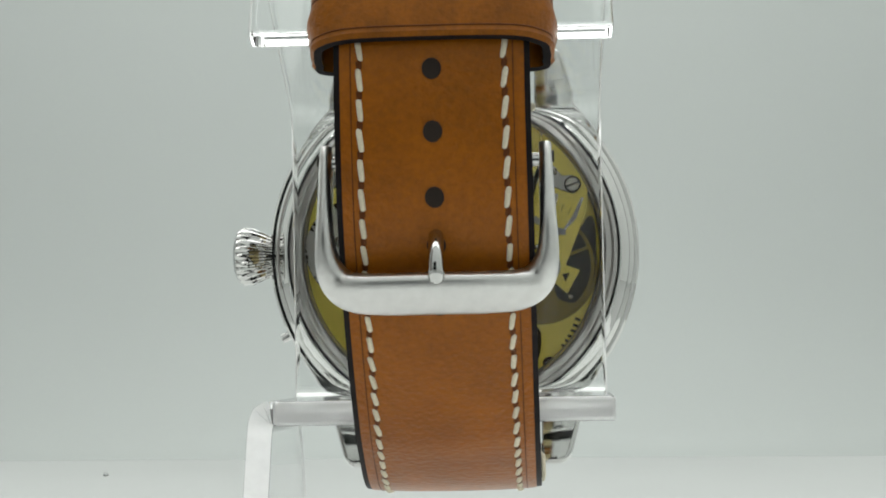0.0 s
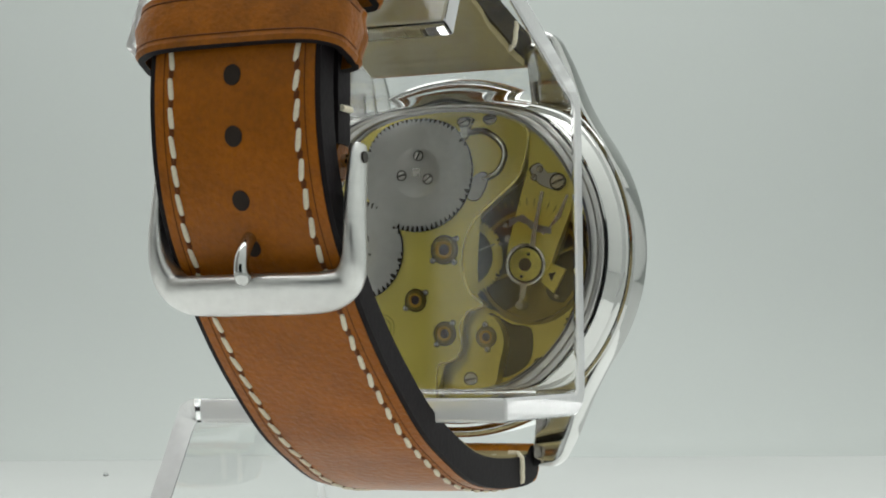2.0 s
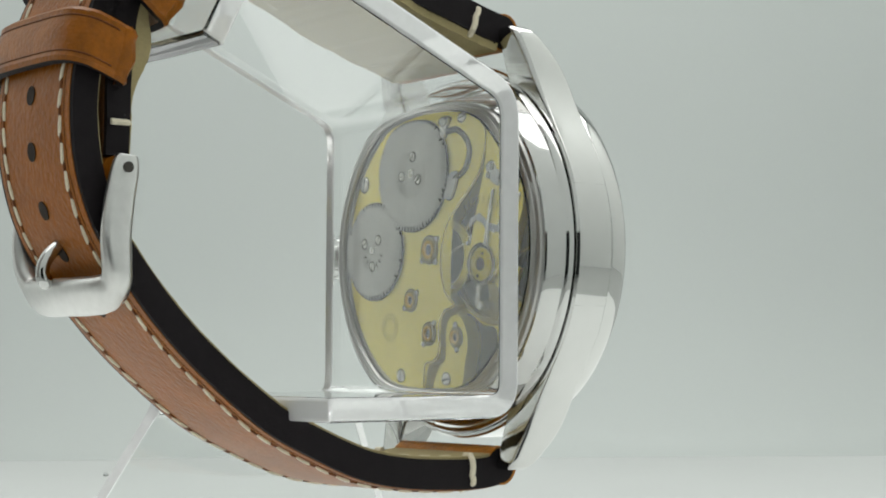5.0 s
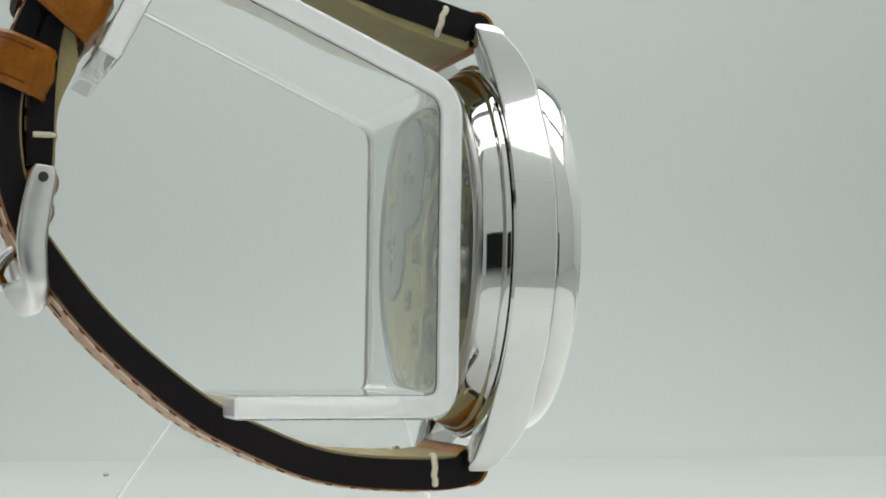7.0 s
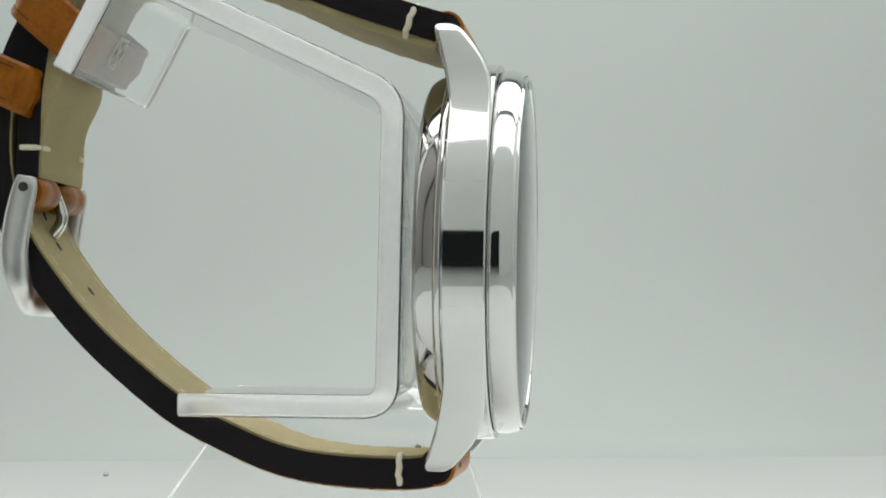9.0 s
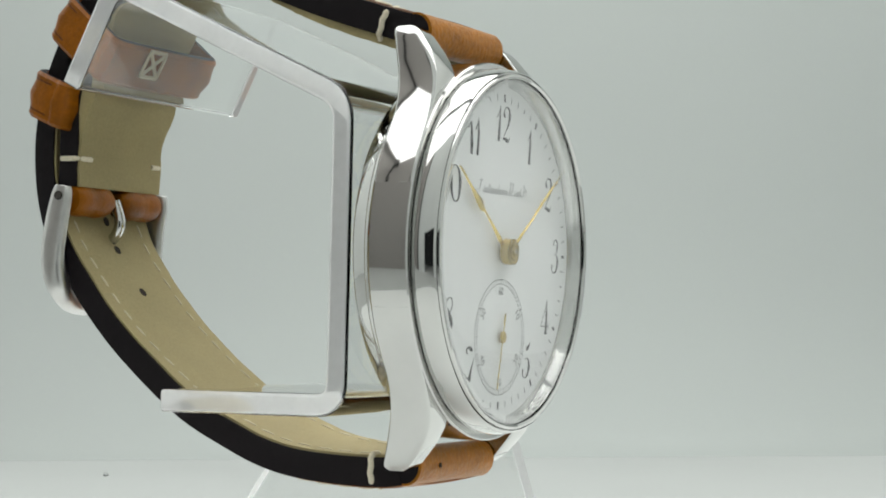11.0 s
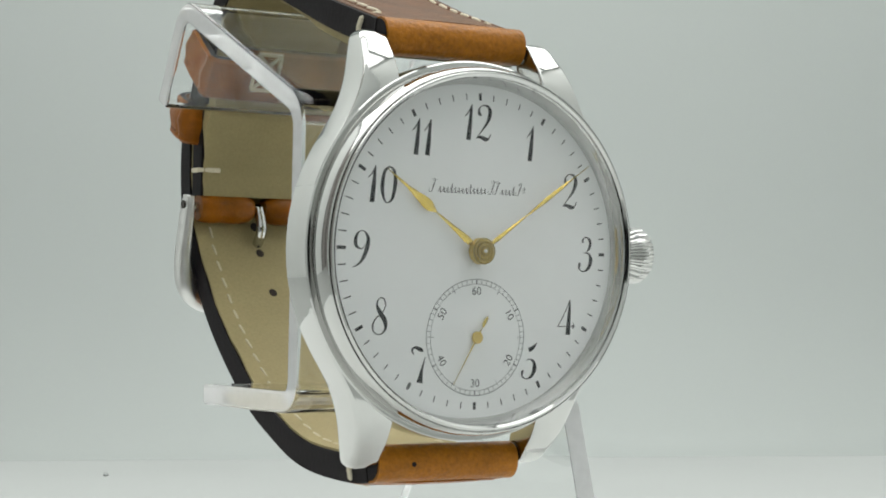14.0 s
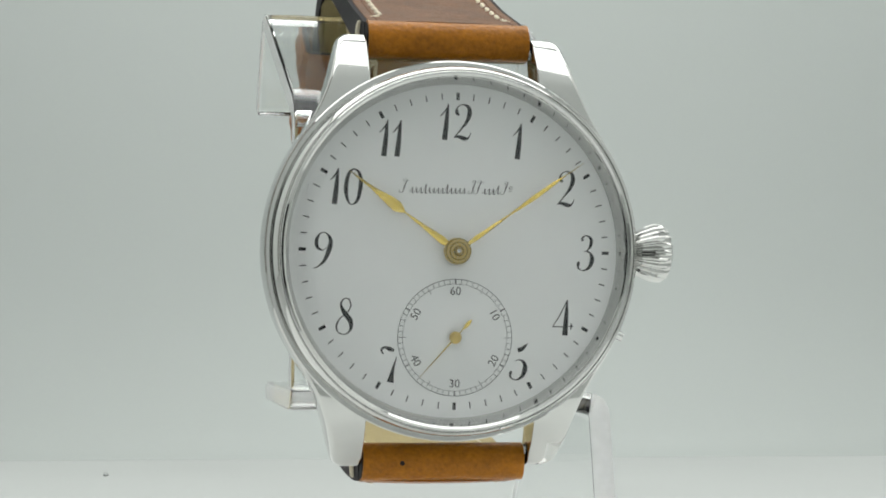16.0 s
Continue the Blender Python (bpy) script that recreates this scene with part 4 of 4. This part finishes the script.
MARKINK = mat("stamped_mark", (0.19, 0.145, 0.06), 0.7, noise=0.1, scale=2000)
text_part("size_mark", "22", 4.6, m, MARKINK, short_strap)


def keeper(s, length, label, deep):
    """A leather loop round both strap ends, square to the long half."""
    p, d, n = long_path.at(s)
    bm = bmesh.new()
    rings = []
    hw = 11.4
    prof = spline([Vector(v) for v in [(0, 2.75), (hw - 3.4, 2.5), (hw - 0.5, 1.3), (hw, 0.0), (hw, deep + 1.5), (hw - 1.0, deep + 0.2), (0, deep), (-hw + 1.0, deep + 0.2), (-hw, deep + 1.5), (-hw, 0.0), (-hw + 0.5, 1.3), (-hw + 3.4, 2.5)]], 6, True)
    for k, c in enumerate(prof):
        t = (prof[(k + 1) % len(prof)] - prof[k - 1]).normalized()
        o = Vector((-t.y, t.x))
        if o.dot(c - Vector((0, -2))) < 0:
            o = -o
        ring = []
        for along, lift in ((-length / 2, 0.0), (-length / 2, 0.85), (-length / 2 + 0.45, 1.2), (-length / 2 + 1.1, 1.08), (0.0, 1.6), (length / 2 - 1.1, 1.08), (length / 2 - 0.45, 1.2), (length / 2, 0.85), (length / 2, 0.0)):
            e = c + o * lift
            q = p + n * e.y + d * (along + 0.14 * e.y)
            ring.append(bm.verts.new((e.x, q.x, q.y)))
        rings.append(ring)
    for k in range(len(rings)):
        a, b = rings[k], rings[(k + 1) % len(rings)]
        for j in range(9):
            bm.faces.new((a[j], a[(j + 1) % 9], b[(j + 1) % 9], b[j]))
    ob = part("keeper_loop", bm, KEEPER, watch, label)
    ob.data.materials.append(EDGE)
    for k, poly in enumerate(ob.data.polygons):
        poly.material_index = int(k % 9 in (0, 7))
    for along in (-length / 2 + 1.05, length / 2 - 1.05):
        line = []
        for k in range(len(prof) + 1):
            c = prof[k % len(prof)]
            if c.y < -1.5:
                continue
            t = (prof[(k + 1) % len(prof)] - prof[(k - 1) % len(prof)]).normalized()
            o = Vector((-t.y, t.x))
            o = -o if o.dot(c - Vector((0, -2))) < 0 else o
            e = c + o * 1.07
            q = p + n * e.y + d * (along + 0.14 * e.y)
            line.append((e.x, q.x, q.y))
        line.sort(key=lambda v: v[0])
        part("crease", tube(line, 0.12, 6), SEAM, ob)
    return ob


i1 = long_path.s[long_path.near(-64.7, 19.2)]
keeper(i1 + 1.3, 6.3, "tan leather keeper loop", -3.6)
free_keeper = keeper(i1 + 12.0, 6.4, "tan leather free keeper loop with a boxed cross stitch", -7.0)
# boxed cross sewn inside the free keeper
p, d, n = long_path.at(i1 + 12.0)
for u0, v0, u1, v1 in ((-1.9, -1.9, 1.9, -1.9), (1.9, -1.7, 1.9, 1.7), (1.9, 1.9, -1.9, 1.9), (-1.9, 1.7, -1.9, -1.7), (-1.6, -1.6, 1.6, 1.6), (-1.6, 1.6, 1.6, -1.6)):
    a, b = p + n * -8.75 + d * v0, p + n * -8.75 + d * v1
    part("cross_stitch", tube([(3.6 + u0, a.x, a.y), (3.6 + u1, b.x, b.y)], 0.3, 8), THREAD, free_keeper)

# folded end round the buckle's hinge
for sgn in (-1, 1):
    ends = [sgn * (0.95 + 8.95 * k / 12) for k in range(13)]
    part("hinge_fold", tube([(x, -60.9, 6.4) for x in ends], [1.5, 1.95, 2.15] + [2.25 + 0.08 * math.sin(1.3 * k) for k in range(8)] + [2.2, 1.9], 24), KEEPER, short_strap, "tan leather fold round the hinge bar")
for sgn in (-1, 1):
    part("fold_stitch", tube([(sgn * 7.2, -59.2, 12.0), (sgn * 9.2, -59.25, 12.0), (sgn * 10.25, -59.9, 12.0), (sgn * 10.25, -62.0, 12.0)], 0.36, 8), THREAD, short_strap, "cream locking stitch")

# buckle: rounded square loop, hinge, and tongue
buckle = part("buckle", bmesh.new(), BUCKLE, watch, "polished steel pin buckle")
bm = bmesh.new()
line = []
for x, y, z, w, th in ((11.5, -60.6, 8.2, 2.4, 1.3), (11.55, -60.8, 6.8, 3.3, 1.4), (11.6, -61.5, 3.0, 3.6, 1.6), (11.7, -61.9, -1.0, 3.6, 1.9), (11.45, -61.6, -3.9, 3.4, 2.6), (10.5, -61.25, -6.0, 2.9, 3.6), (8.6, -61.65, -7.15, 2.4, 4.5), (5.0, -62.3, -7.4, 2.2, 4.8), (0.0, -62.6, -7.4, 2.2, 4.8)):
    line.append((x, y, z, w, th))
line = line + [(-x, y, z, w, th) for x, y, z, w, th in reversed(line[:-1])]
pos = spline([v[:3] for v in line], 5)
wt = spline([(v[3], v[4]) for v in line], 5)
rings = []
for i, p in enumerate(pos):
    d = (pos[min(i + 1, len(pos) - 1)] - pos[max(i - 1, 0)]).normalized()
    tilt = Vector((0, -0.83, -0.55))
    wide = (tilt - d * d.dot(tilt)).normalized()
    face = d.cross(wide).normalized()
    w, th = wt[i]
    ring = []
    for k in range(16):
        a = 2 * math.pi * k / 16
        ca, sa = math.cos(a), math.sin(a)
        ring.append(bm.verts.new(p + wide * (w / 2 * math.copysign(abs(ca) ** 0.75, ca)) + face * (th / 2 * math.copysign(abs(sa) ** 0.75, sa))))
    rings.append(ring)
for a, b in zip(rings, rings[1:]):
    for k in range(16):
        bm.faces.new((a[k], a[(k + 1) % 16], b[(k + 1) % 16], b[k]))
bm.faces.new(rings[0])
bm.faces.new(rings[-1])
bmesh.ops.recalc_face_normals(bm, faces=bm.faces)
bm.transform(Matrix.Scale(MM, 4))
for f in bm.faces:
    f.smooth = True
bm.to_mesh(buckle.data)
bm.free()
for sgn in (-1, 1):
    part("hinge_pin", tube([(sgn * 11.2, -60.8, 6.8), (sgn * 12.45, -60.8, 6.8)], 0.62, 16), SLOT, buckle)
part("hinge_bar", tube([(-11.3, -60.9, 6.5), (11.3, -60.9, 6.5)], 0.75, 14), STEEL, buckle)
part("tongue", tube([tuple(v) for v in spline([(0, -60.2, 6.6), (0, -59.2, 3.2), (0, -61.4, 0.2), (0, -64.4, -2.6), (0, -65.2, -4.6), (0, -64.4, -6.3)], 6)], [0.8] * 25 + [0.86, 0.9, 0.9, 0.86, 0.75, 0.5], 14), STEEL, buckle, "rounded steel tongue")


# ---------------------------------------------------------------- what moves
def motions():
    times = [k * 0.5 for k in range(33)]
    walk(watch, [(t, spin(t) @ SEAT) for t in times])
    walk(stand, [(t, spin(t) @ SEAT) for t in times])
    walk(turntable, [(t, spin(t)) for t in times])
    walk(seconds_hand, [(t, hand_pose(222.3 + 6.0 * (t - 16), 0.03, SZ)) for t in times])


motions()
